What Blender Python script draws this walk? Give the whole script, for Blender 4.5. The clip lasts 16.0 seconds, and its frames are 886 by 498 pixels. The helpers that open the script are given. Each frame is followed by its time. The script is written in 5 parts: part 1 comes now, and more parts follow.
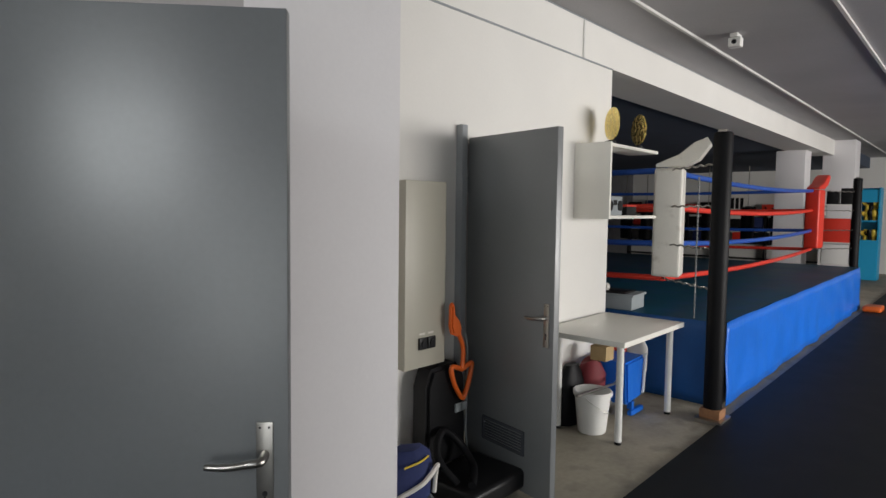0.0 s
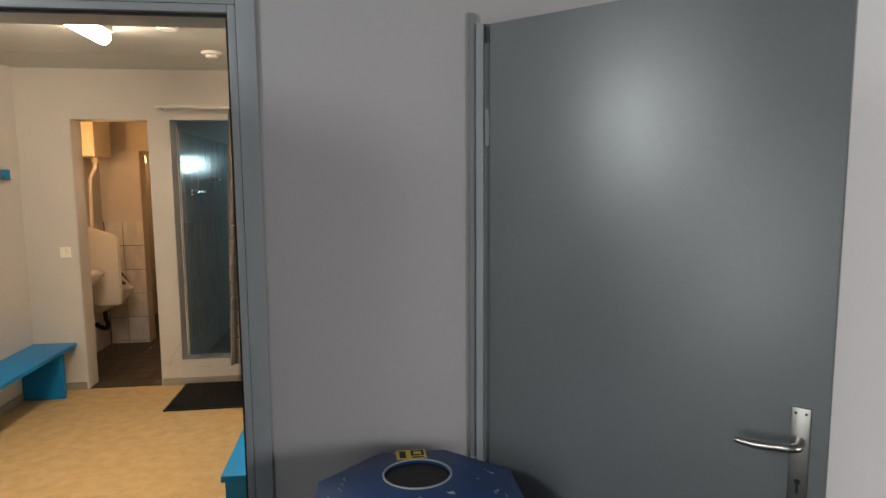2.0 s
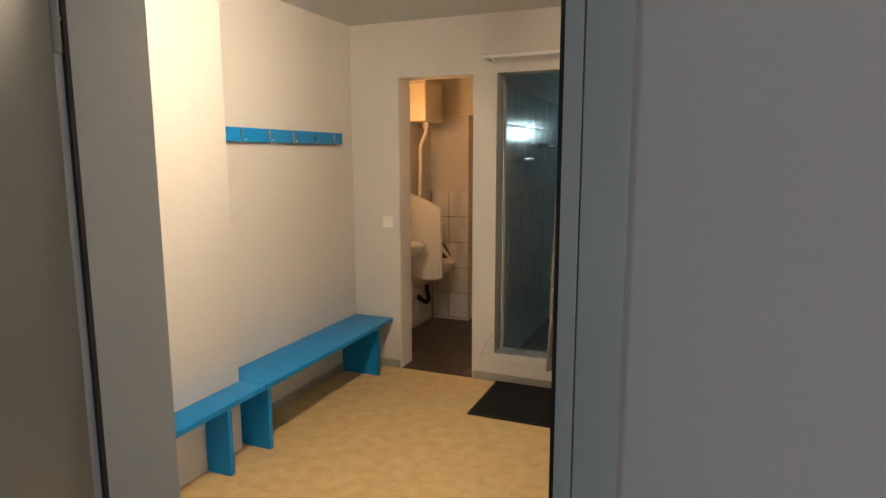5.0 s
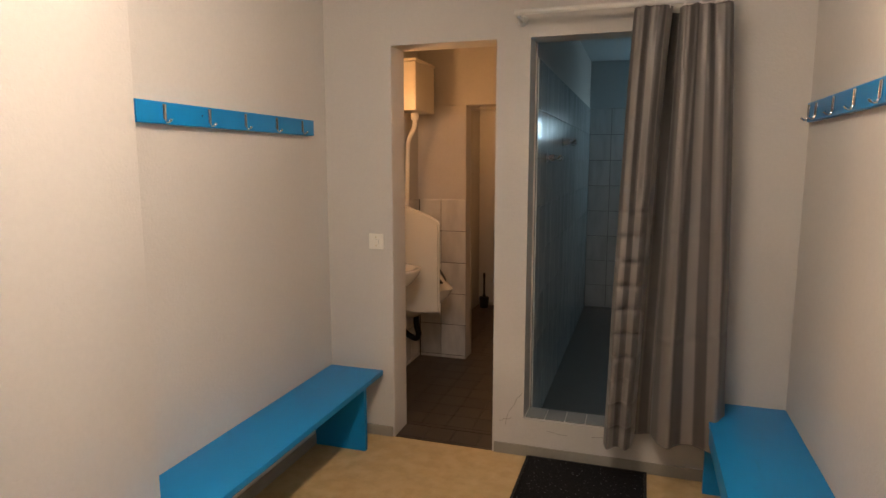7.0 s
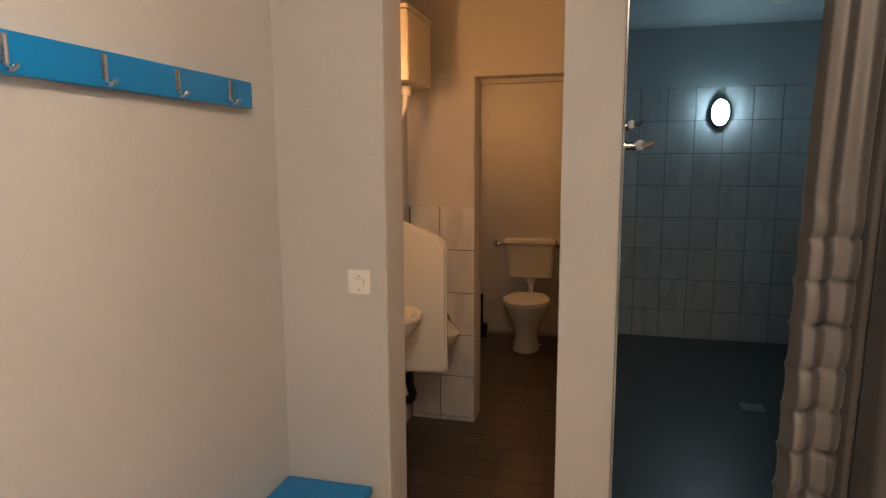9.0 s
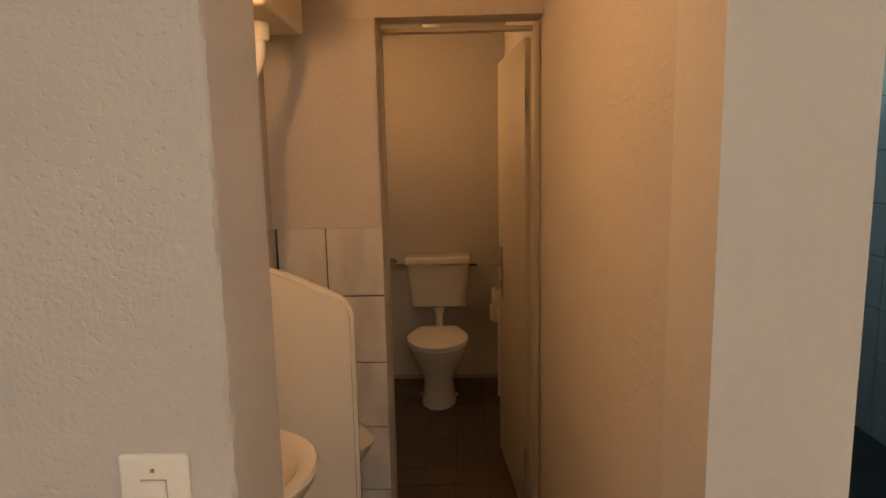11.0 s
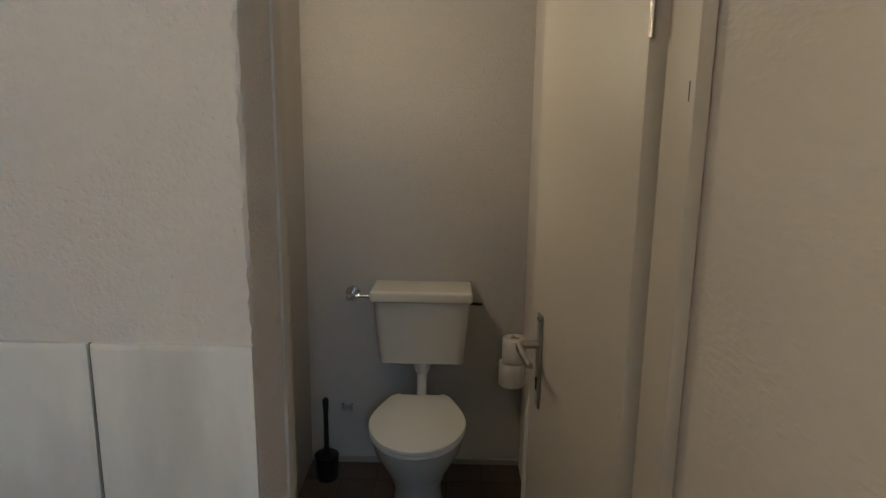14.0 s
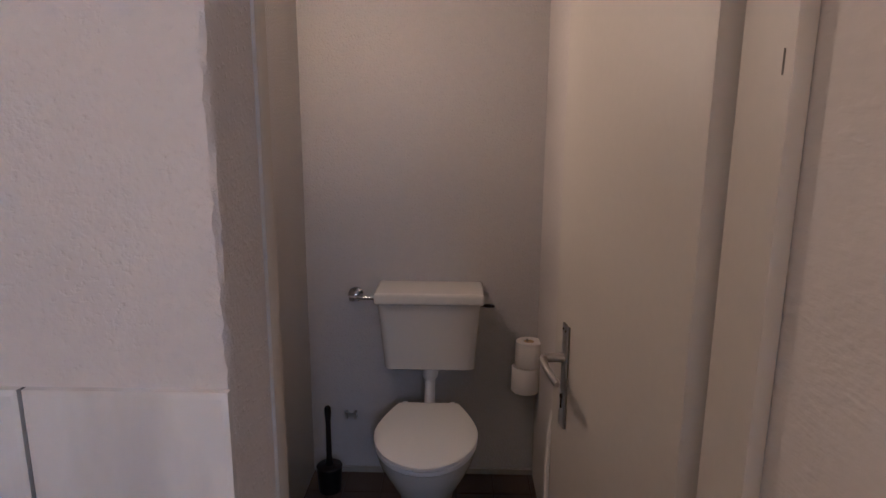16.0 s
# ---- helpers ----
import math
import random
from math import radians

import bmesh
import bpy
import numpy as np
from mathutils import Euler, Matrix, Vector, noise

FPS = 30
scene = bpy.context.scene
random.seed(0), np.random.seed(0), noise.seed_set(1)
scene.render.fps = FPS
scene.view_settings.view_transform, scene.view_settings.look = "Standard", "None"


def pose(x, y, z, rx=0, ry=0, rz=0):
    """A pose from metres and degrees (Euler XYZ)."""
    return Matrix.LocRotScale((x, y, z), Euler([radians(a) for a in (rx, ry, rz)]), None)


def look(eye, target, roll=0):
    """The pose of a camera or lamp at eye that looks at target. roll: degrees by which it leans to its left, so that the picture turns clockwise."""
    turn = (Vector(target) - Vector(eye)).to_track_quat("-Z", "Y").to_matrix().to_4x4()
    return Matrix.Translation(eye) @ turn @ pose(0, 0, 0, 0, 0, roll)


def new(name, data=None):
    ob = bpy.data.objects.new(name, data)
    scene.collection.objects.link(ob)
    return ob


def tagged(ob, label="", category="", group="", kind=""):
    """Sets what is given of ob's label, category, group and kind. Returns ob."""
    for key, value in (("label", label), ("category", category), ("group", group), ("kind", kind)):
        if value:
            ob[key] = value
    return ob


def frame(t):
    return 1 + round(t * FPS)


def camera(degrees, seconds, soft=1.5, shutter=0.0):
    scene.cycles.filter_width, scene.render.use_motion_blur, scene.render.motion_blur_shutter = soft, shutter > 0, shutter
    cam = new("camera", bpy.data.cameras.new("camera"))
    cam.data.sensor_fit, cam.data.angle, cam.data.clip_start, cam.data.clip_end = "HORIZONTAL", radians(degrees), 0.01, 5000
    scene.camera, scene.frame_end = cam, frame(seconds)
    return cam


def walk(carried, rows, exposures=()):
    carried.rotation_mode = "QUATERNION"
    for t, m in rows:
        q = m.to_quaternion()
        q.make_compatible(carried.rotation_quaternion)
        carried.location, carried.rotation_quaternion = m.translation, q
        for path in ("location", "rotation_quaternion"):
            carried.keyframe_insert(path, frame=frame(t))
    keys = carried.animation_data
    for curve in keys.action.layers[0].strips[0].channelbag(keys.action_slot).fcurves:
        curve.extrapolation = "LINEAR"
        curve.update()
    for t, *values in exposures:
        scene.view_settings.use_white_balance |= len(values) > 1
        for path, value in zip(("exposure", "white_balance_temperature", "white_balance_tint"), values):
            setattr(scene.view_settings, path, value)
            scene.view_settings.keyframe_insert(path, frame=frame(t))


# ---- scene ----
cam = camera(71.3, 16.0)
PATH = [
    (0, (0.066, 0.986, 1.601), (1.565, 2.303, 1.469), 0.7),
    (0.3, (0.04, 1.002, 1.599), (1.349, 2.508, 1.463), 0.8),
    (0.5, (0.018, 0.996, 1.604), (1.193, 2.608, 1.455), 0.7),
    (1, (-0.017, 1.02, 1.601), (0.882, 2.798, 1.429), 0.9),
    (1.5, (-0.062, 0.999, 1.613), (0.541, 2.898, 1.434), -0.1),
    (2, (-0.094, 1.016, 1.607), (0.159, 2.988, 1.383), -0.4),
    (2.5, (-0.161, 1.073, 1.64), (-0.13, 3.057, 1.388), 0.0),
    (3, (-0.244, 1.169, 1.663), (-0.418, 3.141, 1.38), -0.3),
    (3.5, (-0.232, 1.365, 1.617), (-0.692, 3.284, 1.293), -0.3),
    (4, (-0.203, 1.609, 1.602), (-0.965, 3.43, 1.284), -0.1),
    (6.3, (-0.79, 2.649, 1.478), (-1.465, 4.512, 1.204), -1.3),
    (6.5, (-0.897, 2.733, 1.496), (-1.515, 4.614, 1.211), -2.5),
    (7, (-1.008, 3.025, 1.491), (-1.617, 4.91, 1.213), -0.0),
    (7.5, (-1.141, 3.3, 1.497), (-1.843, 5.154, 1.233), 1.4),
    (8, (-1.332, 3.569, 1.5), (-1.919, 5.462, 1.233), 0.2),
    (8.2, (-1.39, 3.676, 1.494), (-1.951, 5.576, 1.22), -0.3),
    (10.5, (-1.888, 5.072, 1.455), (-2.113, 7.038, 1.165), 0.4),
    (11, (-1.975, 5.331, 1.453), (-2.037, 7.308, 1.156), -1.2),
    (11.5, (-1.996, 5.611, 1.455), (-2.054, 7.587, 1.152), 0.1),
    (12, (-1.973, 5.842, 1.453), (-2.087, 7.82, 1.184), -0.8),
    (12.5, (-1.995, 6.082, 1.46), (-2.035, 8.061, 1.175), -0.2),
    (13, (-2.014, 6.276, 1.453), (-1.958, 8.245, 1.109), -0.3),
    (13.5, (-2.011, 6.492, 1.461), (-1.949, 8.461, 1.114), 0.2),
    (14, (-2.011, 6.717, 1.475), (-2.04, 8.679, 1.088), 0.8),
    (14.5, (-2.039, 6.948, 1.489), (-1.957, 8.916, 1.147), 1.0),
    (15, (-2.039, 7.073, 1.486), (-2.044, 9.036, 1.103), 1.6),
    (15.5, (-2.028, 7.049, 1.479), (-2.114, 9.005, 1.07), 1.1),
    (16, (-2.038, 6.879, 1.466), (-2.074, 8.836, 1.054), 0.4),
]
EXPO = [(0.0, -0.4, 6600, 11), (1.2, -0.35, 6600, 11), (2.5, -0.3, 6600, 8), (4.0, -0.3, 6900, 6), (6.5, -0.65, 6300, 16), (8.2, -0.55, 6300, 16),
        (10.7, -0.6, 6500, 14), (11.5, -0.6, 6000, 10), (12.0, -0.5, 5200, 4), (13.0, -0.42, 4050, -5), (14.0, -0.28, 3550, -9), (15.0, -0.18, 3620, 3), (16.0, -0.12, 3640, 11)]
walk(cam, [(t, look(eye, target, roll)) for t, eye, target, roll in PATH], EXPO)

# ---- world and daylight ----
world = bpy.data.worlds.new("world")
scene.world = world
world.use_nodes = True
sky = world.node_tree.nodes.new("ShaderNodeTexSky")
sky.sky_type, sky.sun_disc = "NISHITA", False
sky.sun_elevation, sky.sun_rotation = radians(40), radians(200)
world.node_tree.links.new(sky.outputs[0], world.node_tree.nodes["Background"].inputs[0])
world.node_tree.nodes["Background"].inputs[1].default_value = 0.1


def area(name, m, sx, sy, watts, colour):
    lamp = bpy.data.lights.new(name, "AREA")
    lamp.shape, lamp.size, lamp.size_y, lamp.energy, lamp.color = "RECTANGLE", sx, sy, watts, colour
    ob = new(name, lamp)
    ob.matrix_world = m
    return ob


# daylight that enters by the windows behind the walker
area("window_light", look((7.9, -6.93, 1.6), (7.9, 0, 1.2)), 9.2, 2.3, 1200, (1.0, 0.985, 0.96))
# west light added for the broad glow on door_2; its window is assumed
area("window_light", look((-2.93, -1.9, 1.35), (0, -1.9, 1.35)), 3.0, 2.1, 75, (0.88, 0.95, 1.0))
area("window_light", look((-2.93, 0.62, 2.76), (0, 0.62, 2.4)), 0.72, 0.52, 60, (0.92, 0.98, 1.0))

TUBE, BULB, CUBICLE, COOL = 120.0, 235.0, 165.0, 74.0


# ---- materials ----
def mat(name, colour, rough=0.6, metal=0.0, vary=0.08, scale=3.0, fine=60.0, bump=0.0, bump_scale=80.0,
        emit=0.0, coat=0.0, island=0.0, stain=None, stretch=(1, 1, 1), bump_dist=0.004, spec=0.5, dents=None, patchy=False, turn=0):
    m = bpy.data.materials.new(name)
    m.use_nodes = True
    nt = m.node_tree
    n, l = nt.nodes, nt.links
    b = n["Principled BSDF"]
    b.inputs["Roughness"].default_value = rough
    b.inputs["Metallic"].default_value = metal
    b.inputs["Coat Weight"].default_value = coat
    b.inputs["Specular IOR Level"].default_value = spec
    tc = n.new("ShaderNodeTexCoord")
    mp = n.new("ShaderNodeMapping")
    mp.inputs["Scale"].default_value = stretch
    mp.inputs["Rotation"].default_value = (radians(turn), radians(turn), 0)
    l.new(tc.outputs["Object"], mp.inputs[0])
    if island:
        # each piece takes its own stretch of the pattern
        who = n.new("ShaderNodeObjectInfo")
        shift = n.new("ShaderNodeVectorMath")
        shift.operation = "SCALE"
        shift.inputs[0].default_value = (7.3, 11.9, 5.7)
        l.new(who.outputs["Random"], shift.inputs["Scale"])
        l.new(shift.outputs[0], mp.inputs["Location"])
    big = n.new("ShaderNodeTexNoise")
    big.inputs["Scale"].default_value, big.inputs["Detail"].default_value = scale, 4
    l.new(mp.outputs[0], big.inputs[0])
    small = n.new("ShaderNodeTexNoise")
    small.inputs["Scale"].default_value, small.inputs["Detail"].default_value = fine, 3
    l.new(mp.outputs[0], small.inputs[0])
    add = n.new("ShaderNodeMath")
    add.operation = "MULTIPLY_ADD"
    add.inputs[1].default_value = 0.4
    l.new(small.outputs[0], add.inputs[0])
    l.new(big.outputs[0], add.inputs[2])
    rng = n.new("ShaderNodeMapRange")
    rng.inputs["From Min"].default_value, rng.inputs["From Max"].default_value = 0.45, 0.95
    rng.inputs["To Min"].default_value, rng.inputs["To Max"].default_value = 1 - vary, 1 + vary
    l.new(add.outputs[0], rng.inputs[0])
    last = rng.outputs[0]
    if island:
        oi = n.new("ShaderNodeObjectInfo")
        r2 = n.new("ShaderNodeMapRange")
        r2.inputs["To Min"].default_value, r2.inputs["To Max"].default_value = 1 - island, 1 + island
        l.new(oi.outputs["Random"], r2.inputs[0])
        mu = n.new("ShaderNodeMath")
        mu.operation = "MULTIPLY"
        l.new(last, mu.inputs[0])
        l.new(r2.outputs[0], mu.inputs[1])
        last = mu.outputs[0]
    sc = n.new("ShaderNodeVectorMath")
    sc.operation = "SCALE"
    sc.inputs[0].default_value = colour
    l.new(last, sc.inputs["Scale"])
    out = sc.outputs[0]
    if stain:
        st_col, st_scale, lo, hi = stain
        sn = n.new("ShaderNodeTexNoise")
        sn.inputs["Scale"].default_value, sn.inputs["Detail"].default_value = st_scale, 6
        l.new(mp.outputs[0], sn.inputs[0])
        sr = n.new("ShaderNodeMapRange")
        sr.inputs["From Min"].default_value, sr.inputs["From Max"].default_value = lo, hi
        l.new(sn.outputs[0], sr.inputs[0])
        mx = n.new("ShaderNodeMix")
        mx.data_type = "RGBA"
        l.new(sr.outputs[0], mx.inputs["Factor"])
        l.new(out, mx.inputs["A"])
        mx.inputs["B"].default_value = (*st_col, 1)
        out = mx.outputs["Result"]
    l.new(out, b.inputs["Base Color"])
    rr = n.new("ShaderNodeMapRange")
    rr.inputs["To Min"].default_value, rr.inputs["To Max"].default_value = max(rough - 0.08, 0.02), min(rough + 0.08, 1)
    l.new(big.outputs[0], rr.inputs[0])
    l.new(rr.outputs[0], b.inputs["Roughness"])
    if bump:
        bn = n.new("ShaderNodeTexNoise")
        bn.inputs["Scale"].default_value, bn.inputs["Detail"].default_value = bump_scale, 4
        l.new(mp.outputs[0], bn.inputs[0])
        bp = n.new("ShaderNodeBump")
        bp.inputs["Strength"].default_value, bp.inputs["Distance"].default_value = bump, bump_dist
        height = bn.outputs[0]
        if patchy:
            # the fine relief fades in and out over the wall
            pn = n.new("ShaderNodeTexNoise")
            pn.inputs["Scale"].default_value, pn.inputs["Detail"].default_value = 5.0, 3
            l.new(tc.outputs["Object"], pn.inputs[0])
            pr = n.new("ShaderNodeMapRange")
            pr.inputs["From Min"].default_value, pr.inputs["From Max"].default_value, pr.inputs["To Min"].default_value = 0.38, 0.66, 0.15
            l.new(pn.outputs[0], pr.inputs[0])
            pm = n.new("ShaderNodeMath")
            pm.operation = "MULTIPLY"
            l.new(height, pm.inputs[0])
            l.new(pr.outputs[0], pm.inputs[1])
            height = pm.outputs[0]
        if dents:
            d_scale, lo, hi, depth, squash = dents
            dm = n.new("ShaderNodeMapping")
            dm.inputs["Scale"].default_value = squash
            l.new(tc.outputs["Object"], dm.inputs[0])
            dn = n.new("ShaderNodeTexNoise")
            dn.inputs["Scale"].default_value, dn.inputs["Detail"].default_value = d_scale, 2
            l.new(dm.outputs[0], dn.inputs[0])
            drr = n.new("ShaderNodeMapRange")
            drr.inputs["From Min"].default_value, drr.inputs["From Max"].default_value = lo, hi
            l.new(dn.outputs[0], drr.inputs[0])
            da = n.new("ShaderNodeMath")
            da.operation = "MULTIPLY_ADD"
            da.inputs[1].default_value = depth
            l.new(drr.outputs[0], da.inputs[0])
            l.new(height, da.inputs[2])
            height = da.outputs[0]
        l.new(height, bp.inputs["Height"])
        l.new(bp.outputs[0], b.inputs["Normal"])
    if emit:
        b.inputs["Emission Color"].default_value = (*colour, 1)
        b.inputs["Emission Strength"].default_value = emit
    return m


M = {}
M["plaster_white"] = mat("plaster_white", (0.79, 0.775, 0.74), 0.75, vary=0.03, scale=1.5, bump=0.5, bump_scale=140, bump_dist=0.0015, spec=0.3)
M["plaster_room"] = mat("plaster_room", (0.60, 0.575, 0.545), 0.7, vary=0.05, scale=1.2, bump=0.5, bump_scale=95, bump_dist=0.003, spec=0.3, patchy=True, dents=(55, 0.60, 0.80, -0.35, (1, 1, 1.5)))
M["plaster_rough"] = mat("plaster_rough", (0.55, 0.52, 0.49), 0.8, vary=0.06, scale=2.0, bump=0.65, bump_scale=170, bump_dist=0.004, spec=0.25, patchy=True, dents=(120, 0.56, 0.80, -0.3, (1, 1, 1.2)))
M["plaster_partition"] = mat("plaster_partition", (0.55, 0.52, 0.49), 0.75, vary=0.07, scale=2.0, bump=0.45, bump_scale=110, bump_dist=0.0035, spec=0.25, stretch=(1, 0.55, 1.4), patchy=True, dents=(48, 0.58, 0.80, 0.45, (1, 0.5, 1.7)))
# darker than plaster_room: the dim light in the toilets is in its tone
M["plaster_cubicle_dim"] = mat("plaster_cubicle_dim", (0.46, 0.44, 0.42), 0.5, vary=0.05, scale=1.2, bump=0.6, bump_scale=130, bump_dist=0.0035, spec=0.45, dents=(110, 0.56, 0.72, 0.5, (1, 1, 1)))
M["plaster_end"] = mat("plaster_end", (0.60, 0.575, 0.545), 0.75, vary=0.05, scale=1.2, bump=0.75, bump_scale=130, bump_dist=0.0035, spec=0.3, patchy=True, dents=(90, 0.58, 0.78, -0.4, (1, 1, 1.3)))
M["plaster_grey"] = mat("plaster_grey", (0.405, 0.387, 0.391), 0.7, vary=0.04, scale=1.2, bump=0.3, bump_scale=120, bump_dist=0.0015, spec=0.3)
M["plaster_light"] = mat("plaster_light", (0.71, 0.695, 0.705), 0.7, vary=0.03, scale=1.5, bump=0.3, bump_scale=120, bump_dist=0.0015, spec=0.3)
M["ceil_gym"] = mat("ceil_gym", (0.42, 0.41, 0.42), 0.85, vary=0.1, scale=0.8, bump=0.3, bump_scale=30)
M["ceil_room"] = mat("ceil_room", (0.55, 0.56, 0.53), 0.45, vary=0.03, scale=1.0)
M["ceil_blue"] = mat("ceil_blue", (0.45, 0.50, 0.52), 0.5, vary=0.03)
M["dark"] = mat("dark", (0.05, 0.055, 0.065), 0.8, vary=0.2)
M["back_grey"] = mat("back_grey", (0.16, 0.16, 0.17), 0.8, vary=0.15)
M["dark_red"] = mat("dark_red", (0.16, 0.012, 0.018), 0.7, vary=0.2, bump=0.3, bump_scale=30)
# navy tone stands for a ceiling that gets no light
M["navy_unlit"] = mat("navy_unlit", (0.06, 0.08, 0.12), 0.8, vary=0.15)
M["vinyl"] = mat("vinyl", (0.52, 0.36, 0.17), 0.5, vary=0.1, scale=14, fine=55, stain=((0.59, 0.43, 0.22), 13, 0.40, 0.66), bump=0.1, bump_scale=200, bump_dist=0.0006)
M["concrete"] = mat("concrete", (0.38, 0.345, 0.27), 0.7, vary=0.2, scale=2.2, fine=30, stain=((0.24, 0.22, 0.17), 5, 0.52, 0.75), bump=0.2, bump_scale=60, bump_dist=0.001)
M["rubber_floor"] = mat("rubber_floor", (0.010, 0.012, 0.013), 0.6, spec=0.2, vary=0.2, scale=3, bump=0.3, bump_scale=250, bump_dist=0.001)
M["grey_paint"] = mat("grey_paint", (0.150, 0.158, 0.163), 0.38, vary=0.08, scale=2.5, bump=0.15, bump_scale=140, bump_dist=0.0007, spec=0.95)
M["grey_frame"] = mat("grey_frame", (0.30, 0.32, 0.335), 0.42, vary=0.04, scale=4, bump=0.1, bump_scale=120, bump_dist=0.0005)
M["frame_dark"] = mat("frame_dark", (0.20, 0.205, 0.21), 0.42, vary=0.05, scale=4, bump=0.1, bump_scale=120, bump_dist=0.0005)
M["seal"] = mat("seal", (0.012, 0.012, 0.013), 0.7)
M["cream_door"] = mat("cream_door", (0.46, 0.43, 0.37), 0.52, vary=0.04, scale=2, bump=0.12, bump_scale=120, bump_dist=0.0006)
M["blue_paint"] = mat("blue_paint", (0.004, 0.215, 0.54), 0.42, vary=0.05, scale=6, bump=0.25, bump_scale=90, bump_dist=0.0008, stretch=(1, 0.2, 1), stain=((0.012, 0.16, 0.36), 9, 0.68, 0.8), spec=0.3)
M["chrome"] = mat("chrome", (0.62, 0.62, 0.63), 0.13, metal=1.0, vary=0.05)
M["steel"] = mat("steel", (0.42, 0.40, 0.37), 0.32, metal=1.0, vary=0.1)
M["brass"] = mat("brass", (1.0, 0.76, 0.26), 0.25, metal=1.0, vary=0.3, scale=40, bump=1.0, bump_scale=22, bump_dist=0.03)
M["ceramic"] = mat("ceramic", (0.66, 0.635, 0.575), 0.14, vary=0.02, coat=0.5)
M["plastic_white"] = mat("plastic_white", (0.78, 0.77, 0.74), 0.35, vary=0.02)
M["plastic_cream"] = mat("plastic_cream", (0.66, 0.60, 0.48), 0.38, vary=0.03)
M["tile_white"] = mat("tile_white", (0.62, 0.605, 0.58), 0.22, vary=0.04, scale=4, island=0.03, stain=((0.47, 0.455, 0.44), 7, 0.44, 0.66), stretch=(1, 1, 0.35), turn=35, bump=0.1, bump_scale=9, bump_dist=0.004)
M["tile_shower"] = mat("tile_shower", (0.52, 0.55, 0.56), 0.17, vary=0.04, scale=5, island=0.05, stain=((0.43, 0.46, 0.47), 12, 0.48, 0.70), stretch=(1, 1, 0.22))
M["tile_sill"] = mat("tile_sill", (0.20, 0.205, 0.205), 0.35, vary=0.12, scale=9, island=0.15)
M["grout_shower"] = mat("grout_shower", (0.15, 0.16, 0.16), 0.8, vary=0.2)
M["switch_white"] = mat("switch_white", (0.90, 0.87, 0.80), 0.3, vary=0.01)
M["grout"] = mat("grout", (0.05, 0.043, 0.036), 0.85, vary=0.2)
M["tile_floor"] = mat("tile_floor", (0.062, 0.047, 0.036), 0.42, vary=0.25, scale=9, island=0.12, bump=0.2, bump_scale=120, bump_dist=0.0006)
M["tile_dark"] = mat("tile_dark", (0.06, 0.065, 0.065), 0.4, vary=0.25, scale=9, island=0.15)
M["mat_black"] = mat("mat_black", (0.009, 0.009, 0.010), 0.85, spec=0.15, vary=0.5, scale=60, fine=300, stain=((0.30, 0.31, 0.32), 95, 0.66, 0.70), bump=1.0, bump_scale=240, bump_dist=0.004)
M["skirt_grey"] = mat("skirt_grey", (0.30, 0.28, 0.24), 0.6, vary=0.08)
M["white_paint"] = mat("white_paint", (0.72, 0.71, 0.68), 0.4, vary=0.03)
M["laminate"] = mat("laminate", (0.84, 0.82, 0.75), 0.35, vary=0.02)
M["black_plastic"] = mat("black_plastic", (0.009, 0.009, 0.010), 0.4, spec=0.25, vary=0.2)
M["black_pad"] = mat("black_pad", (0.006, 0.006, 0.007), 0.5, spec=0.15, vary=0.2, bump=0.2, bump_scale=20)
M["orange"] = mat("orange", (0.75, 0.13, 0.015), 0.4, vary=0.05)
M["red_vinyl"] = mat("red_vinyl", (0.72, 0.045, 0.025), 0.38, vary=0.08, bump=0.2, bump_scale=25)
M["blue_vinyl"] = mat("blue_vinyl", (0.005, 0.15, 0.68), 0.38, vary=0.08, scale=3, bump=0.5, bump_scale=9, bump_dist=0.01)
# blue_vinyl again, darkened to carry the shade on the ring's left side
M["blue_vinyl_shaded"] = mat("blue_vinyl_shaded", (0.004, 0.07, 0.25), 0.45, vary=0.12, scale=4, bump=0.5, bump_scale=9, bump_dist=0.01)
M["blue_rope"] = mat("blue_rope", (0.02, 0.09, 0.42), 0.4, vary=0.08)
M["white_vinyl"] = mat("white_vinyl", (0.66, 0.64, 0.58), 0.4, vary=0.06, bump=0.3, bump_scale=14, bump_dist=0.006, stain=((0.45, 0.42, 0.36), 8, 0.6, 0.8))
M["canvas"] = mat("canvas", (0.004, 0.06, 0.10), 0.5, spec=0.25, vary=0.15, scale=2, stain=((0.015, 0.06, 0.14), 4, 0.5, 0.7))
M["bin_blue"] = mat("bin_blue", (0.012, 0.045, 0.15), 0.45, vary=0.15, scale=9, stain=((0.45, 0.5, 0.55), 26, 0.70, 0.73))
M["yellow"] = mat("yellow", (0.72, 0.52, 0.06), 0.5, vary=0.05)
M["grey_plastic"] = mat("grey_plastic", (0.30, 0.33, 0.34), 0.45, vary=0.06)
M["box_paint"] = mat("box_paint", (0.42, 0.40, 0.33), 0.42, vary=0.02)
M["navy_cloth"] = mat("navy_cloth", (0.015, 0.025, 0.10), 0.85, vary=0.2, bump=0.4, bump_scale=60)
M["paper"] = mat("paper", (0.70, 0.67, 0.62), 0.85, vary=0.03, bump=0.2, bump_scale=120, bump_dist=0.001)
M["card"] = mat("card", (0.45, 0.32, 0.16), 0.8, vary=0.08)
M["foot_wood"] = mat("foot_wood", (0.30, 0.14, 0.06), 0.6, vary=0.2, scale=8, stretch=(1, 6, 6))
M["shelf_blue"] = mat("shelf_blue", (0.01, 0.35, 0.62), 0.45, vary=0.04)
M["tube_glow"] = mat("tube_glow", (1.0, 0.80, 0.585), 0.4, emit=TUBE, vary=0)
